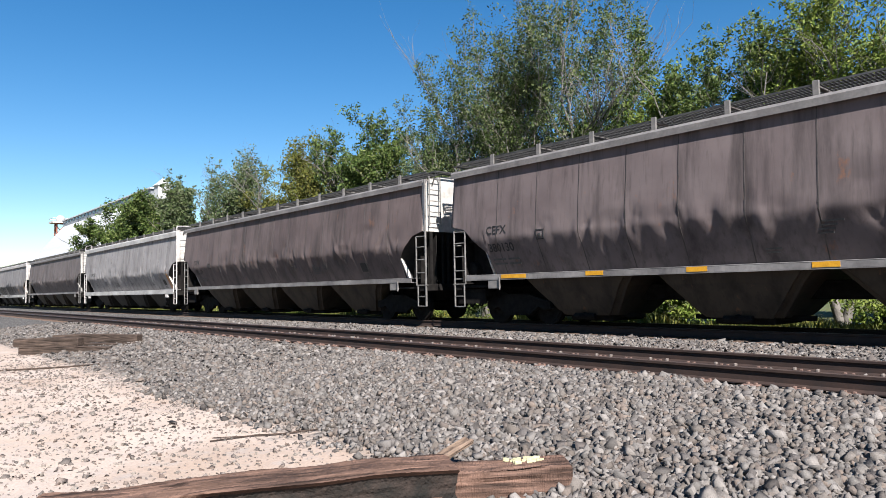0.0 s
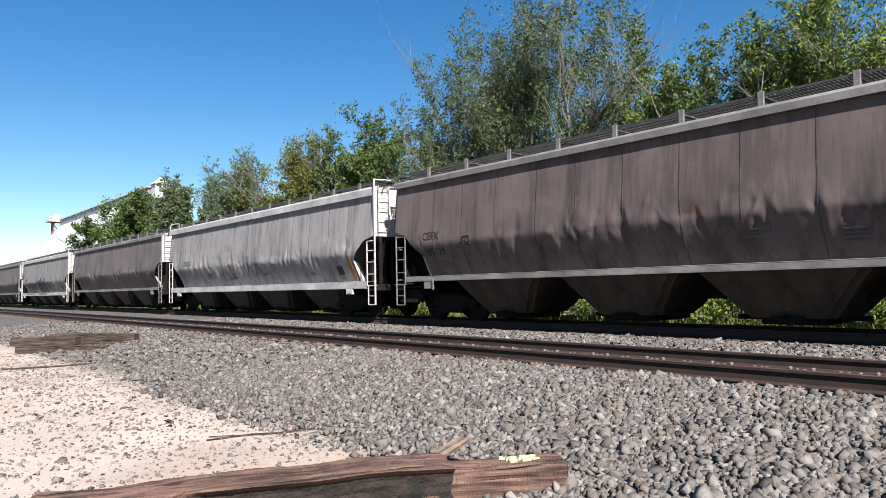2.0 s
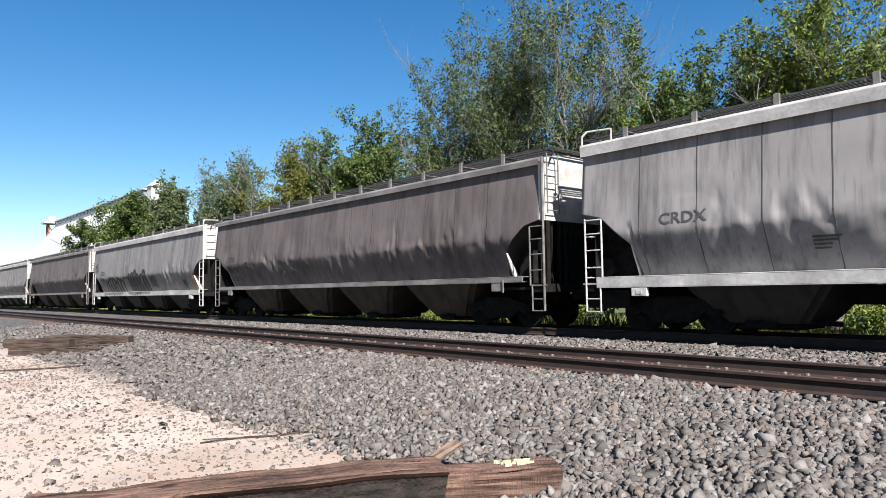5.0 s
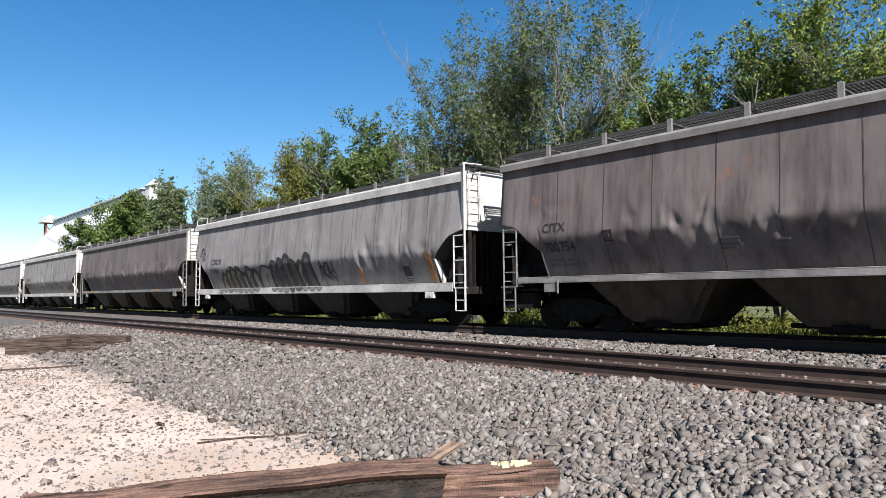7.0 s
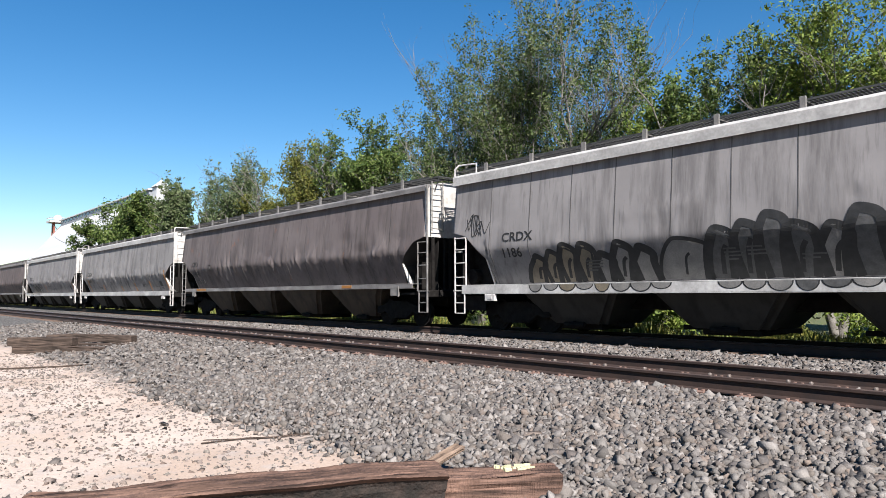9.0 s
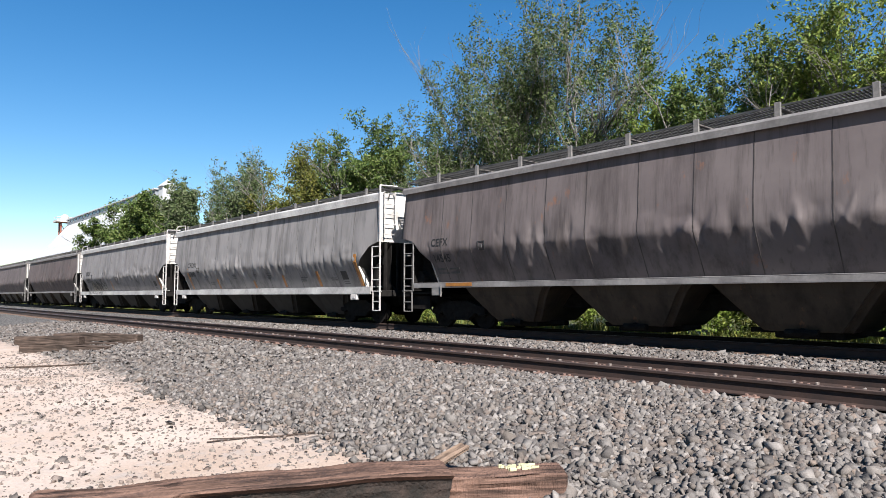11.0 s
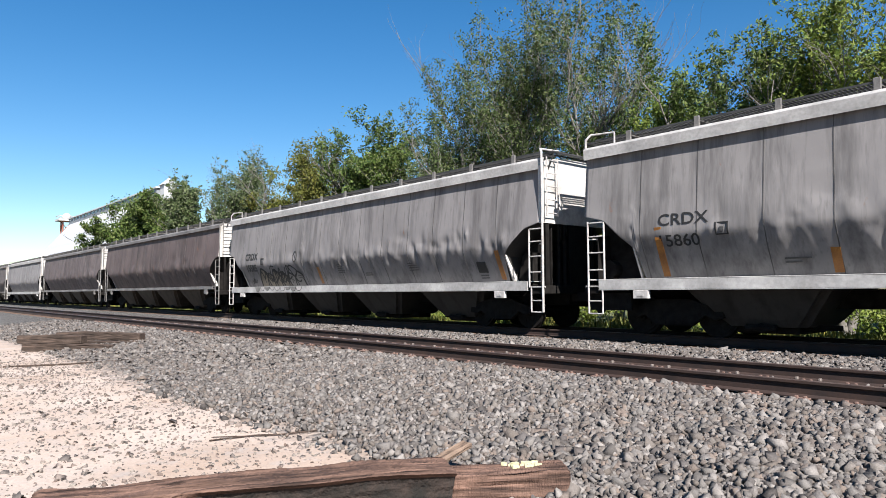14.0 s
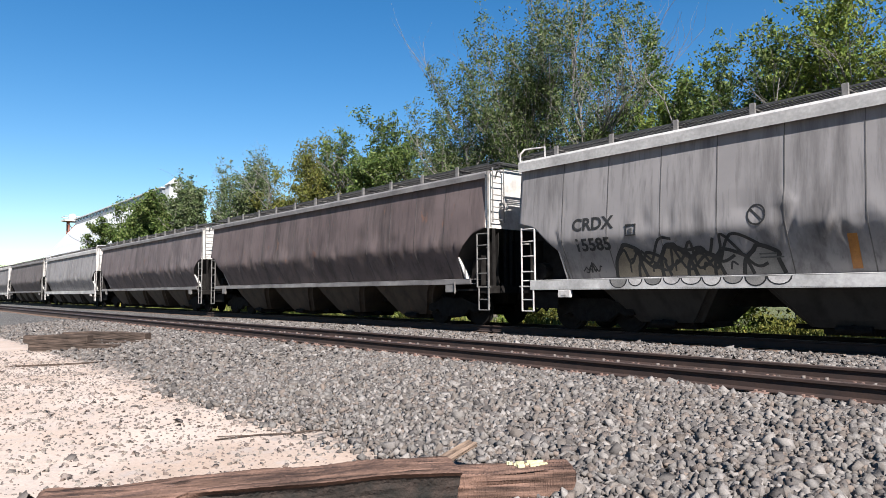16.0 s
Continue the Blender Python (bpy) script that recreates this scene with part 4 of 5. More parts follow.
data_panel(car, sp, 6.6, 1.5)
small_print(car, sp, 9, 4)

car, sp = add_car(5, "round", PAINT_A[2], LAB_A, 26, nudge=-0.33)
marks(car, sp, "CEFX", "14545")
square_mark(car, sp, -6.35, 2.2)
for x0, x1 in ((-7.7, -6.6), (5.3, 5.9)):
    bm = bmesh.new()
    y = -1.606
    box(bm, x0, x1, y - 0.004, y + 0.01, 1.225, 1.325)
    part("reflector", bm, M_ORANGE, car, "faded orange strip")

car, sp = add_car(6, "flat", PAINT_B[2], "grey covered hopper car with orange vertical tape marks", 27, nudge=-0.43)
side_text(car, "CRDX", -7.50, 2.38, 0.25, M_BLACK, sp, 0.004, stretch=1.2)
side_text(car, "15860", -7.55, 1.93, 0.25, M_BLACK, sp, 0.004, stretch=1.15)
for x, z1 in ((-7.60, 2.35), (-4.17, 1.75), (-0.30, 1.62), (2.45, 1.78), (5.2, 1.87), (7.95, 2.39)):
    side_patch(car, x, x + 0.16, 1.30, z1, M_ORANGE, sp, "orange_tape", "orange vertical tape", 0.012, 0.02)
square_mark(car, sp, -6.2, 2.1)
data_panel(car, sp, 6.95, 1.53)
small_print(car, sp, 10, 6)

car, sp = add_car(7, "flat", PAINT_B[1], "grey covered hopper car with black stencils and outlined graffiti", 28, ((-6.6, -3.0, 1.3, 2.3),), nudge=-0.27)
side_text(car, "CRDX", -7.67, 2.42, 0.29, M_BLACK, sp, 0.012, stretch=1.05)
side_text(car, "15585", -7.64, 1.93, 0.29, M_BLACK, sp, 0.012, stretch=1.05)
bubble_letters(car, sp, -6.6, -3.0, 6, 1.29, 1.95, 6, [M_SPRAY, M_SPRAY_TAN], 0.075)
sill_bulges(car, sp, -6.6, -2.6, 9, 23, [M_SPRAY, M_LADDER_W])
scribble(car, sp, -6.6, -2.7, 1.4, 2.1, 12, 5, 0.06)
scribble(car, sp, -7.6, -6.9, 1.4, 1.65, 7, 3, 0.03)
square_mark(car, sp, -6.15, 2.2)
ring = [(-3.22 + 0.17 * math.cos(a * 0.5236), 2.42 + 0.19 * math.sin(a * 0.5236)) for a in range(13)]
stroke(car, ring, 0.035, M_BLACK, sp, "round_stencil")
stroke(car, [(-3.34, 2.54), (-3.10, 2.30)], 0.03, M_BLACK, sp, "round_stencil")
side_patch(car, -1.7, -1.54, 1.34, 1.95, M_ORANGE, sp, "orange_tape", "red-orange tape", 0.012, 0.02)
side_patch(car, 7.80, 7.96, 1.32, 2.1, M_ORANGE, sp, "orange_tape", "faded orange tape", 0.012, 0.02)
data_panel(car, sp, 7.0, 1.52)
small_print(car, sp, 11, 6)

add_car(8, "round", PAINT_A[1], LAB_A, 29, nudge=-0.30)
add_car(9, "round", PAINT_A[0], LAB_A, 30, nudge=-0.73)
add_car(10, "flat", PAINT_B[0], LAB_B, 31, nudge=-0.81)
add_car(11, "round", PAINT_A[2], LAB_A, 32, nudge=-0.89)
add_car(12, "flat", PAINT_B[1], LAB_B, 33, nudge=-0.97)
add_car(13, "round", PAINT_A[1], LAB_A, 34, nudge=-1.05)

# ---- loose ties in the foreground ----


def old_tie(name, a, b, top, w, hgt, mat, label, seed, roll=0.0, lift=0.0, undercut=False, fine=1.0):
    """A worn, split tie from a to b (x, y): grain grooves, drying cracks, rounded ends; one side can be broken out, its
    shade painted near black.
    """
    a, b = Vector(a), Vector(b)
    d = b - a
    rs = np.random.default_rng(seed)
    n = int(150 * fine)
    side = [(-0.5, -0.46 + 0.92 * k / 6) for k in range(7)] + [(-0.46 + 0.92 * k / 13, 0.5) for k in range(14)]
    side += [(0.5, 0.46 - 0.92 * k / 5) for k in range(6)] + [(0.44, -0.5), (-0.44, -0.5)]
    count = len(side)
    groove = rs.uniform(-0.006, 0.006, count)
    slow = rs.uniform(0, 6.28, (count, 2))
    cracks = [(int(rs.integers(7, 20)), rs.uniform(0, 0.7) * d.length, rs.uniform(0.25, 0.8), rs.uniform(0.015, 0.035)) for _ in range(7)]
    cracks += [(int(rs.integers(2, 7)), rs.uniform(0, 0.7) * d.length, rs.uniform(0.3, 0.7), rs.uniform(0.012, 0.025)) for _ in range(3)]
    ph = rs.uniform(0, 6, 6)
    bm = bmesh.new()
    prev = None
    for i in range(n + 1):
        t = i / n
        x = d.length * t
        taper = 1 - 0.14 * max(0, 1 - min(t, 1 - t) / 0.02) ** 2
        sag = min(1.0, w / 0.2)
        row = []
        for k, (u, v) in enumerate(side):
            deep = sag * (groove[k] * (0.6 + 0.4 * math.sin(3 * x + slow[k, 0])) + 0.004 * math.sin(11 * x + slow[k, 1]) + rs.uniform(-0.0025, 0.0025))
            for ck, x0, long, cut in cracks:
                if ck == k and x0 < x < x0 + long:
                    deep -= sag * cut * math.sin(math.pi * (x - x0) / long)
            y, z = u * w * taper, v * hgt * taper
            bow = sag * (0.012 * math.sin(2.3 * x + ph[0]) + 0.006 * math.sin(6.1 * x + ph[1]))
            if k < 7:
                y -= deep
                if undercut and t > 0.32:
                    y += 0.10 * (1 - k / 6) ** 0.5 * min(1.0, (t - 0.32) / 0.06)
            elif k < 21:
                z += deep
            else:
                y += deep
            gouge = -0.055 * math.exp(-((x - 0.62) / 0.10) ** 2) if undercut and 5 <= k <= 8 else 0.0
            row.append(bm.verts.new((x, y - 0.4 * gouge, z + bow + gouge)))
        if prev:
            for k in range(count):
                j = (k + 1) % count
                f = bm.faces.new((prev[k], prev[j], row[j], row[k]))
                f.material_index = 1 if undercut and (k < 5 or k == count - 1) and t > 0.32 else 0
        else:
            bm.faces.new(row[::-1])
        prev = row
    bm.faces.new(prev)
    bmesh.ops.recalc_face_normals(bm, faces=bm.faces)
    me = bpy.data.meshes.new(name)
    bm.to_mesh(me)
    bm.free()
    me.materials.append(mat)
    me.materials.append(M_TIE_SHADE)
    ob = new(name, me)
    ob.matrix_world = Matrix.Translation((a.x, a.y, top - hgt / 2)) @ Matrix.Rotation(math.atan2(d.y, d.x), 4, "Z") @ Matrix.Rotation(radians(lift), 4, "Y") @ Matrix.Rotation(radians(roll), 4, "X")
    return tagged(ob, label, "railway tie", "discarded ties")


old_tie("wooden_tie", (-4.19, 0.72), (-3.26, 2.88), -0.10, 0.28, 0.23, M_OLDTIE, "split dark-brown wooden railway tie with an undercut side painted as shade", 1, 5, undercut=True)
old_tie("wooden_tie", (-4.15, 0.86), (-3.30, 2.80), -0.325, 0.27, 0.15, M_OLDTIE, "dark tie half sunk in dirt under another tie", 8)
short = old_tie("wooden_tie", (-3.66, 2.89), (-3.03, 3.73), -0.215, 0.26, 0.22, M_OLDTIE, "short weathered brown tie on the ballast edge", 2, 2)
bm = bmesh.new()
flake = random.Random(3)
for k in range(26):
    u, v, w = flake.uniform(0.60, 0.86), flake.uniform(-0.02, 0.09), flake.uniform(0.008, 0.03)
    box(bm, u, u + 1.6 * w, v, v + 0.6 * w, 0.095, 0.116 + 0.003 * flake.random())
tagged(part("paint_flakes", bm, M_CREAM, short, "flaked cream paint"), kind="stuff")
old_tie("wood_plank", (-3.62, 3.02), (-3.82, 3.54), -0.184, 0.085, 0.03, M_SPLINTER, "splintered plank leaning on the old tie", 3, 10, -3)
old_tie("wooden_tie", (-19.54, 3.18), (-17.60, 4.66), -0.235, 0.25, 0.20, M_GREYTIE, "brown weathered wooden tie at the foot of a low pile", 4)
old_tie("wooden_tie", (-19.75, 3.10), (-18.30, 4.22), -0.035, 0.25, 0.20, M_GREYTIE, "brown weathered wooden tie on top of a low pile", 5)
old_tie("wooden_tie", (-20.30, 4.25), (-18.20, 5.45), -0.235, 0.25, 0.20, M_GREYTIE, "grey weathered wooden tie half buried in gravel", 6)
old_tie("wooden_tie", (-20.70, 4.15), (-18.45, 5.62), -0.035, 0.25, 0.20, M_GREYTIE, "grey weathered wooden tie on top of a low pile", 7)


def twig(pts, r, label):
    bm = bmesh.new()
    pts = [(x, y, float(ground_z(np.array(x), np.array(y))) + 0.012) for x, y in pts]
    for p, q in zip(pts, pts[1:]):
        rod(bm, p, q, r, 5)
    me = bpy.data.meshes.new("twig")
    bm.to_mesh(me)
    bm.free()
    me.materials.append(M_GREYTIE)
    return tagged(new("twig", me), label, "twig", "dry twigs")


twig([(-6.49, 2.62), (-6.42, 3.05), (-6.25, 3.3), (-6.05, 3.61)], 0.008, "thin dry twig lying on sandy dirt")
twig([(-6.60, 2.70), (-6.30, 3.2), (-6.18, 3.5)], 0.005, "thin dry twig lying on sandy dirt")
twig([(-15.75, 2.2), (-15.2, 3.27), (-14.6, 4.3)], 0.02, "long dry stick on dirt before the tie pile")
twig([(-1.55, 4.3), (-1.62, 4.05), (-1.60, 3.9)], 0.010, "short dark stick among ballast stones")

# ---- trees ----


def quads(name, co, faces, mat):
    me = bpy.data.meshes.new(name)
    me.vertices.add(len(co))
    me.vertices.foreach_set("co", np.ascontiguousarray(co, dtype=np.float32).reshape(-1))
    me.loops.add(len(faces) * 4)
    me.loops.foreach_set("vertex_index", np.ascontiguousarray(faces, dtype=np.int32).reshape(-1))
    me.polygons.add(len(faces))
    me.polygons.foreach_set("loop_start", np.arange(0, len(faces) * 4, 4, dtype=np.int32))
    me.update(calc_edges=True)
    me.materials.append(mat)
    return me


def tree(x, y, height, width, mat, seed, leaves=5200, trunk=True, leaf=0.16, low=0.25, name="tree", label="", twigs=False, stems=1, steep=0.45, clump_size=0.13):
    """A tree with one or more stems, forking limbs and a ragged crown of small leaves round the limb ends."""
    rng = np.random.default_rng(seed)
    thing = new(name)
    thing.location = (x, y, float(ground_z(np.array(x), np.array(y))))
    tagged(thing, label, name.split("_")[0], "trees behind the line" if name == "tree" else "bushes behind the line")
    segs, tips = [], []

    def limb(p, d, length, r, depth):
        for i in range(4):
            q = p + d * (length / 4)
            if depth < 3 or twigs:
                segs.append((*p, *q, r, r * 0.86))
            p, r = q, r * 0.86
            d = d + rng.normal(0, 0.16, 3) + (0, 0, 0.05)
            d = d / np.linalg.norm(d)
            if depth < 3 and i >= (1 if depth == 0 else 0):
                for _ in range(2 if depth < 2 else 1):
                    a = rng.uniform(0, 6.283)
                    e = d * steep + np.array((math.cos(a), math.sin(a), rng.uniform(0.1, 0.9))) * (1.1 - steep)
                    limb(p, e / np.linalg.norm(e), length * rng.uniform(0.42, 0.62), r * 0.55, depth + 1)
            if depth >= 1:
                tips.append(p)

    for k in range(stems):
        a, spread = k * 6.283 / stems + rng.uniform(0, 0.8), 0.05 if stems == 1 else rng.uniform(0.12, 0.34)
        d0 = np.array((math.cos(a) * spread, math.sin(a) * spread, 1.0))
        limb(np.array((0, 0, -0.1)), d0 / np.linalg.norm(d0), height * 0.62 * rng.uniform(0.85, 1.0), (height * 0.016 + 0.03) / stems ** 0.4, 0)
    G = np.array(segs)
    A, B = G[:, :3], G[:, 3:6]
    D = (B - A) / np.linalg.norm(B - A, axis=1, keepdims=True)
    U = np.cross(D, np.array((0.31, 0.87, 0.38)))
    U /= np.linalg.norm(U, axis=1, keepdims=True)
    W = np.cross(D, U)
    ang = np.arange(6) * math.pi / 3
    circ = U[:, None] * np.cos(ang)[None, :, None] + W[:, None] * np.sin(ang)[None, :, None]
    co = np.concatenate([A[:, None] + circ * G[:, 6, None, None], B[:, None] + circ * G[:, 7, None, None]], 1)
    k6 = np.arange(6)
    quad6 = np.stack([k6, (k6 + 1) % 6, (k6 + 1) % 6 + 6, k6 + 6], -1)
    fq = (quad6[None] + (np.arange(len(G)) * 12)[:, None, None]).reshape(-1, 4)
    P = np.array(tips)
    # fit the limbs to the wanted height and width
    sz = height * 0.93 / P[:, 2].max()
    sx = width * 0.5 / np.percentile(np.abs(P[:, :2]), 92)
    if trunk:
        part("trunk", quads("trunk", co.reshape(-1, 3) * (sx, sx, sz), fq, M_BARK), M_BARK, thing, "pale bare trunk and limbs")
    P = P * (sx, sx, sz)
    P = P[(P[:, 2] > height * low) & (np.hypot(P[:, 0], P[:, 1]) < width * 0.52)]
    clump = rng.uniform(0.45, 1.2, len(P)) * width * clump_size
    dens = rng.uniform(0.2, 1.0, len(P)) ** 1.6
    c = rng.choice(len(P), leaves, p=dens / dens.sum())
    off = rng.normal(size=(leaves, 3))
    off = off / np.linalg.norm(off, axis=1, keepdims=True) * (rng.uniform(0, 1, (leaves, 1)) ** 0.45)
    pos = P[c] + off * clump[c][:, None] * (1, 1, 0.8)
    pos[:, 2] = np.maximum(pos[:, 2], 0.15)
    u = rng.normal(size=(leaves, 3))
    u /= np.linalg.norm(u, axis=1, keepdims=True)
    v = np.cross(u, rng.normal(size=(leaves, 3)))
    v /= np.linalg.norm(v, axis=1, keepdims=True) + 1e-9
    s = leaf * rng.uniform(0.6, 1.5, (leaves, 1))
    quad = np.stack([pos - u * s, pos + v * s * 0.42, pos + u * s, pos - v * s * 0.42], 1)
    lm = quads("crown", quad.reshape(-1, 3), np.arange(leaves * 4).reshape(-1, 4), mat)
    part("crown", lm, mat, thing, "ragged leafy crown with gaps")
    return thing


ROW = [  # bearing along the line (x / y), distance y, top (z / y), width, leaf kind, stems, leaves in thousands
    (-3.80, 24, 0.43, 8.0, 0, 1, 20), (-3.42, 24, 0.51, 11.0, 0, 2, 52), (-3.05, 25, 0.47, 7.0, 0, 1, 26), (-2.67, 25, 0.565, 5.6, 2, 2, 22),
    (-2.40, 26, 0.46, 6.5, 2, 1, 18), (-2.12, 25, 0.505, 7.0, 2, 2, 22), (-1.90, 26, 0.45, 6.5, 1, 1, 20), (-1.67, 25, 0.480, 7.5, 1, 2, 32),
    (-1.50, 26, 0.45, 5.5, 0, 1, 18), (-1.335, 25, 0.505, 6.0, 0, 2, 30), (-1.14, 24, 0.455, 4.8, 2, 2, 24), (-1.02, 26, 0.40, 4.5, 2, 1, 16),
    (-1.005, 25, 0.700, 7.0, 4, 3, 40), (-0.815, 25, 0.645, 8.0, 4, 4, 44), (-0.69, 25, 0.42, 4.4, 0, 2, 18),
    (-0.595, 23, 0.395, 3.0, 3, 2, 22), (-0.505, 23.5, 0.455, 5.0, 0, 2, 38), (-0.40, 25, 0.36, 4.2, 0, 2, 20), (-0.335, 24, 0.46, 4.8, 3, 2, 32),
    (-0.20, 24, 0.40, 4.5, 3, 2, 24), (0.00, 25, 0.42, 6.5, 1, 1, 14),
]
KIND = ("dense green-leaved tree behind the railway line", "olive-leaved autumn tree behind the railway line", "airy silver-green tree with pale limbs",
        "bright yellow-green leafy tree behind the railway line", "tall open many-stemmed tree with small dark leaves")
for i, (b, y, top, w, k, stems, many) in enumerate(ROW):
    tree(b * y, y, top * y + 2.1, w, M_LEAF[k], 600 + i, many * 1000, leaf=0.068 if b > -1.3 else 0.095 if b > -2.5 else 0.14, label=KIND[k], twigs=True,
         stems=stems, steep=0.62 if stems > 2 else 0.48, clump_size=0.065 if stems > 2 else 0.085)
rs = random.Random(5)
for i in range(14):
    b = -3.4 + 0.26 * i
    y = 31 + rs.uniform(-2, 3)
    tree(b * y, y, y * (0.27 + rs.uniform(-0.03, 0.03)) + 1, 8.5, M_LEAF[(0, 1, 0, 2)[i % 4]], 200 + i, 9000, leaf=0.15, label="shaded green tree deep in the woodland", low=0.1)
for i in range(26):
    x = -58 + 2.45 * i
    tree(x, 21 + rs.uniform(-0.8, 1.2), rs.uniform(2.6, 4.6), 4.0, M_LEAF[(0, 3, 1)[i % 3]], 300 + i, 4200, False, 0.10, 0.05, "bush", "leafy green bush at the wood's edge")
for i in range(22):
    x = -42 + 2.0 * i + rs.uniform(-0.6, 0.6)
    tree(x, 18.9 + rs.uniform(-0.3, 0.6), rs.uniform(0.9, 1.7), 2.2, M_LEAF[(3, 1, 3, 0)[i % 4]], 400 + i, 1500, False, 0.055, 0.05, "bush", "low leafy weed bush beside the ballast")
for i, (x, y, hh) in enumerate(((-330, 44, 15), (-345, 33, 13), (-335, 24, 14), (-350, 16, 12), (-360, -4, 13), (-370, -24, 14))):
    tree(x, y, hh, 15, M_LEAF[i % 3], 500 + i, 3500, True, 0.5, 0.1, label="distant green tree at the end of the line")


def weeds(n, x0, x1, y0, y1, hmin, hmax, seed, label):
    """Upright blades and small leaves, joined."""
    rng = np.random.default_rng(seed)
    x, y = rng.uniform(x0, x1, n), rng.uniform(y0, y1, n)
    z = ground_z(x, y)
    tall = rng.uniform(hmin, hmax, n) * (0.55 + 0.45 * np.sin(x * 0.9) * np.sin(x * 0.37 + y))
    a = rng.uniform(0, 6.283, n)
    w = rng.uniform(0.015, 0.05, n)
    lean = rng.normal(0, 0.22, (n, 2)) * tall[:, None]
    up = rng.uniform(0, 0.5, n) * tall
    b0 = np.stack([x - w * np.cos(a), y - w * np.sin(a), z + up], -1)
    b1 = np.stack([x + w * np.cos(a), y + w * np.sin(a), z + up], -1)
    tip = np.stack([x + lean[:, 0], y + lean[:, 1], z + tall], -1)
    me = bpy.data.meshes.new("weeds")
    me.vertices.add(n * 3)
    me.vertices.foreach_set("co", np.stack([b0, b1, tip], 1).reshape(-1))
    me.loops.add(n * 3)
    me.loops.foreach_set("vertex_index", np.arange(n * 3, dtype=np.int32))
    me.polygons.add(n)
    me.polygons.foreach_set("loop_start", np.arange(0, n * 3, 3, dtype=np.int32))
    me.update(calc_edges=True)
    me.materials.append(M_WEED)
    return tagged(new("weeds", me), label, "weeds", kind="stuff")


weeds(60000, -48, 4, 17.6, 22.5, 0.15, 0.9, 1, "tall green and yellow weeds behind the train")
weeds(16000, -120, -48, 18, 25, 0.4, 1.7, 2, "tall green weeds further along the line")

# ---- storage shed and head tower in the distance ----


def storage_shed():
    shed = new("storage_shed")
    shed.location = (-165, 43, 0)
    tagged(shed, "large white steep-roofed metal storage shed with clerestory", "warehouse")
    half, ridge = 36.0, 21.0

    def panel(bm):
        a = [(0, -0.8, ridge - 1.0), (1.72, -0.8, ridge - 1.0), (1.72, -14.5, 2.4), (0, -14.5, 2.4)]
        vs = [bm.verts.new(p) for p in a] + [bm.verts.new((p[0], p[1], p[2] - 0.25)) for p in a]
        for q in ((0, 1, 2, 3), (7, 6, 5, 4), (0, 4, 5, 1), (1, 5, 6, 2), (2, 6, 7, 3), (3, 7, 4, 0)):
            bm.faces.new([vs[k] for k in q])
        bmesh.ops.recalc_face_normals(bm, faces=bm.faces)

    for s in (0, 180):
        bm = bmesh.new()
        box(bm, -half, half, -1.0, -0.7, ridge - 1.4, ridge - 0.9)
        roof = part("roof", bm, M_ROOF, shed, "white ribbed metal roof")
        roof.matrix_basis = pose(0, 0, 0, 0, 0, s)
        for i in range(40):
            shared("shed_panel", "panel", M_ROOF, roof, panel, m=pose(-half + 1.8 * i, 0, 0))
    bm = bmesh.new()
    box(bm, -half + 0.3, half - 0.3, -14, 14, -0.6, 2.6)
    part("wall", bm, M_ROOF, shed)
    for sgn in (-1, 1):
        bm = bmesh.new()
        vs = [bm.verts.new((sgn * (half - 0.2), y, z)) for y, z in ((-14, 2.4), (14, 2.4), (0.8, ridge - 1.2), (-0.8, ridge - 1.2))]
        bm.faces.new(vs)
        part("gable", bm, M_ROOF, shed)
    bm = bmesh.new()
    box(bm, -half, half - 2, -1.2, 1.2, ridge - 1.6, ridge - 0.1)
    cl = part("clerestory", bm, M_BLUEGREY, shed, "grey clerestory along the ridge")
    bm = bmesh.new()
    box(bm, -half - 0.4, half - 1.6, -1.5, 1.5, ridge - 0.1, ridge + 0.15)
    part("cap", bm, M_ROOF, cl, "white cap roof")
    for i in range(22):
        shared("clw", "window", M_WINDOW, cl, lambda bm: box(bm, 0, 1.7, -1.26, -1.2, ridge - 0.85, ridge - 0.25), m=pose(-half + 1.2 + 3.15 * i, 0, 0))
    # the cupola at the near end of the ridge
    bm = bmesh.new()
    box(bm, half - 0.2, half + 2.2, -1.2, 1.2, ridge - 3, ridge + 0.1)
    vs = [bm.verts.new(p) for p in ((half - 0.5, -1.5, ridge + 0.1), (half + 2.5, -1.5, ridge + 0.1), (half + 2.5, 1.5, ridge + 0.1), (half - 0.5, 1.5, ridge + 0.1), (half + 1, 0, ridge + 1.6))]
    for q in ((0, 1, 4), (1, 2, 4), (2, 3, 4), (3, 0, 4), (3, 2, 1, 0)):
        bm.faces.new([vs[k] for k in q])
    part("cupola", bm, M_ROOF, shed, "white ridge cupola")
    return shed


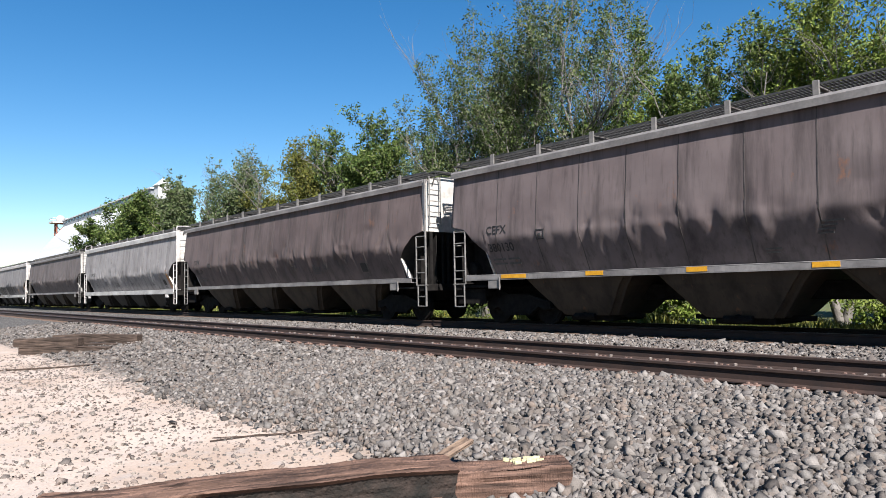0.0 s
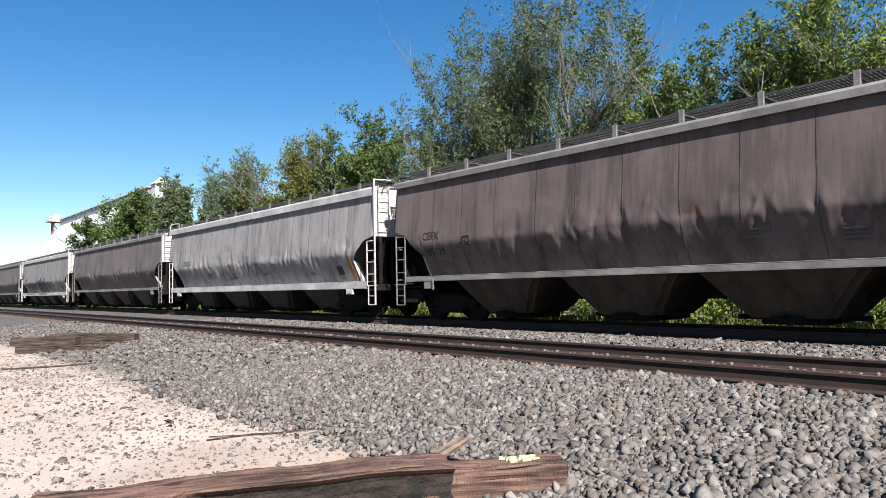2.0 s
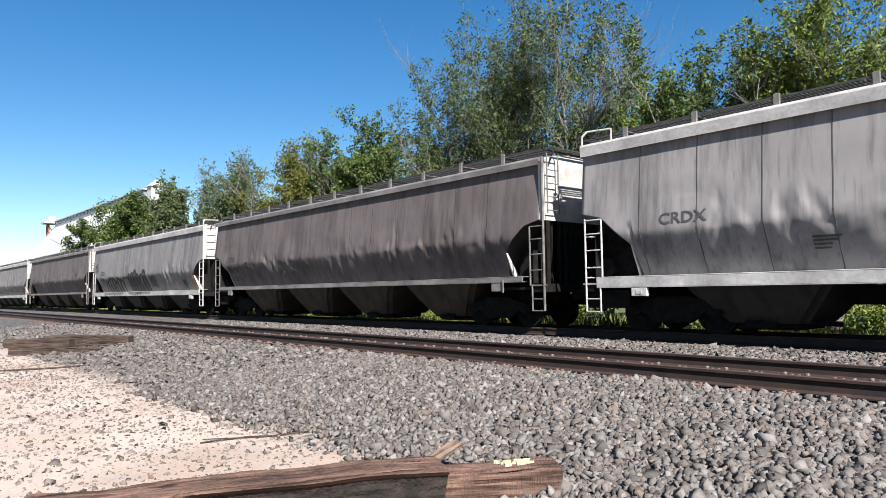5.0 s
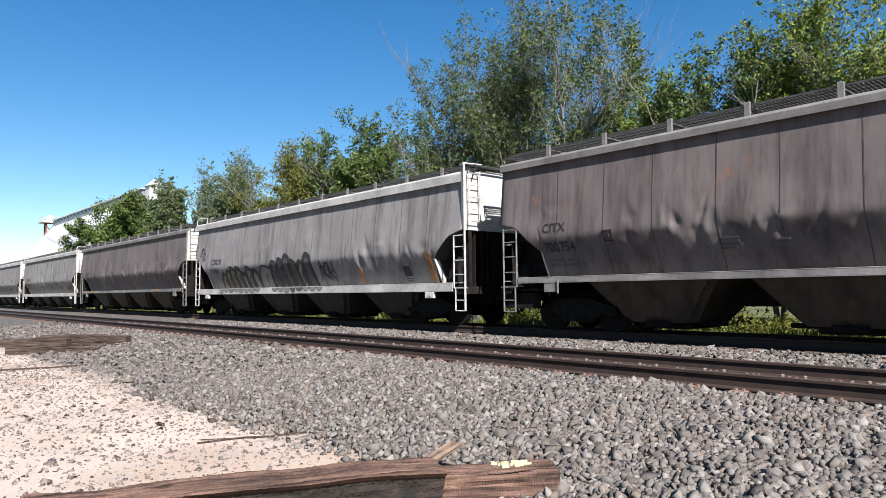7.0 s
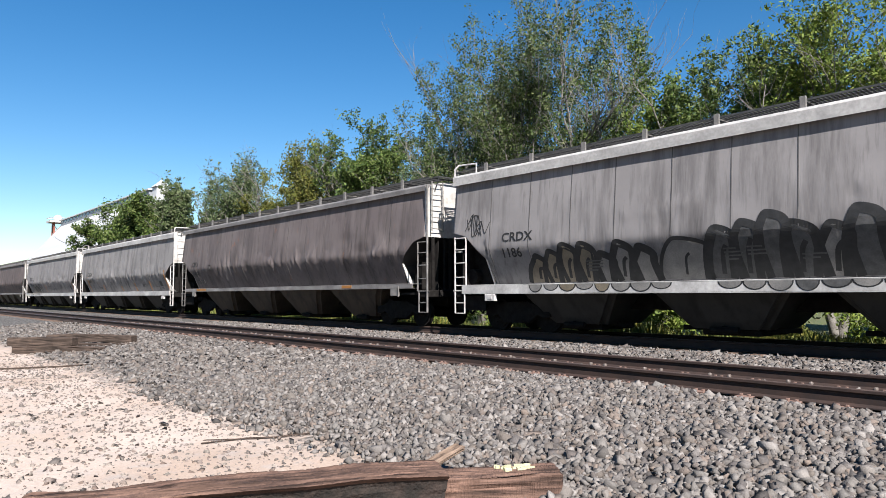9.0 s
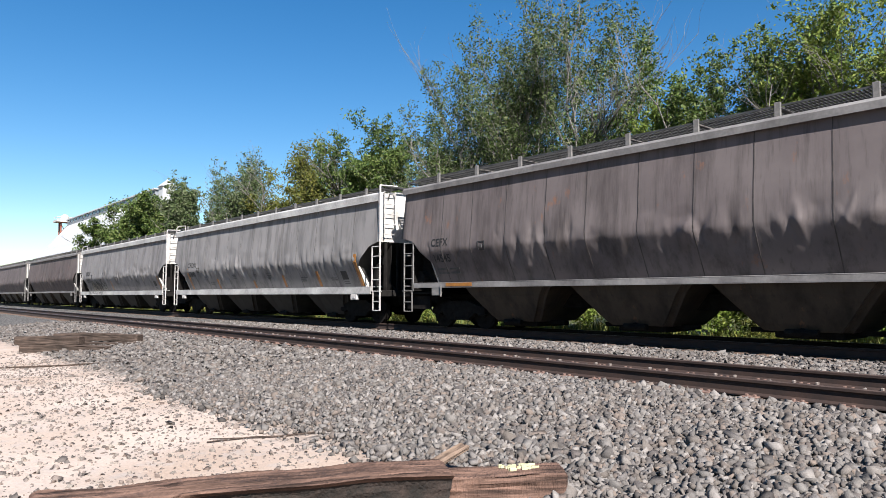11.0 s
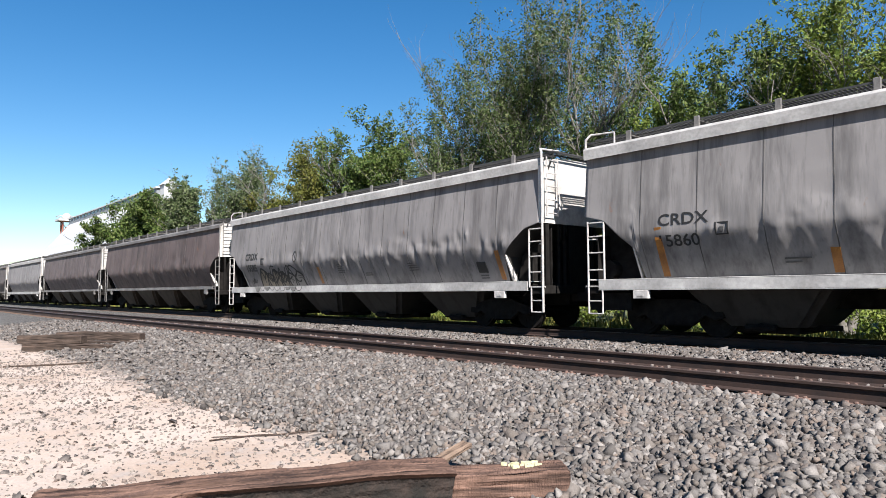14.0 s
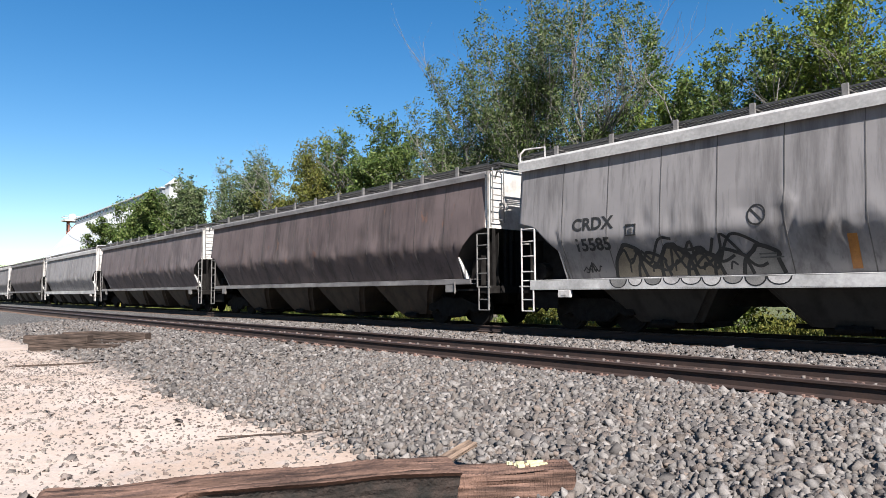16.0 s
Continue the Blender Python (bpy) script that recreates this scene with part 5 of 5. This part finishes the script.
def head_tower():
    tower = new("conveyor_tower")
    tower.location = (-208, 42.6, 0)
    tagged(tower, "red and white steel conveyor tower beside the shed", "tower")
    for sx in (-1.1, 1.1):
        for sy in (-1.1, 1.1):
            bm = bmesh.new()
            rod(bm, (sx, sy, -0.6), (sx, sy, 21), 0.20)
            part("leg", bm, M_TOWER, tower)
    for i in range(7):
        z = 3 * i
        bm = bmesh.new()
        for a, b in (((-1.1, -1.1), (1.1, -1.1)), ((1.1, -1.1), (1.1, 1.1)), ((1.1, 1.1), (-1.1, 1.1)), ((-1.1, 1.1), (-1.1, -1.1))):
            rod(bm, (*a, z), (*b, z + 3), 0.10)
            rod(bm, (*a, z + 3), (*b, z + 3), 0.10)
        part("brace", bm, M_TOWERW if i % 2 else M_TOWER, tower)
    bm = bmesh.new()
    box(bm, -2.4, 2.4, -2.4, 2.4, 21, 21.5)
    for s in (-2.3, 2.3):
        rod(bm, (s, -2.3, 22.3), (s, 2.3, 22.3), 0.08), rod(bm, (-2.3, s, 22.3), (2.3, s, 22.3), 0.08)
    part("platform", bm, M_TOWERW, tower)
    bm = bmesh.new()
    bmesh.ops.create_uvsphere(bm, u_segments=14, v_segments=8, radius=1.1, matrix=Matrix.Translation((0, 0, 22.2)))
    part("dome", bm, M_TOWERW, tower, "white domed head")
    bm = bmesh.new()
    box(bm, 0.5, 7, -0.9, 0.9, 17.0, 18.6)
    part("gallery", bm, M_TOWER, tower, "rust-red conveyor gallery")
    return tower


storage_shed()
head_tower()

# ---- the train rolls by ----


def rolled(t):
    """Metres that the train has rolled at t seconds."""
    return 9.1375 * t + 0.00582 * t * t - 0.000440 * t ** 3


def motions():
    for car, center in CARS:
        walk(car, [(0.5 * i, pose(center + rolled(0.5 * i), TRAIN, 0)) for i in range(33)])
    turns = [(i / 15, math.degrees(rolled(i / 15) / R_WHEEL)) for i in range(241)]
    for w in WHEELS:
        u = w["lever"]
        walk(w, [(t, pose(u, 0, R_WHEEL, 0, a % 360.0, 0)) for t, a in turns])


motions()
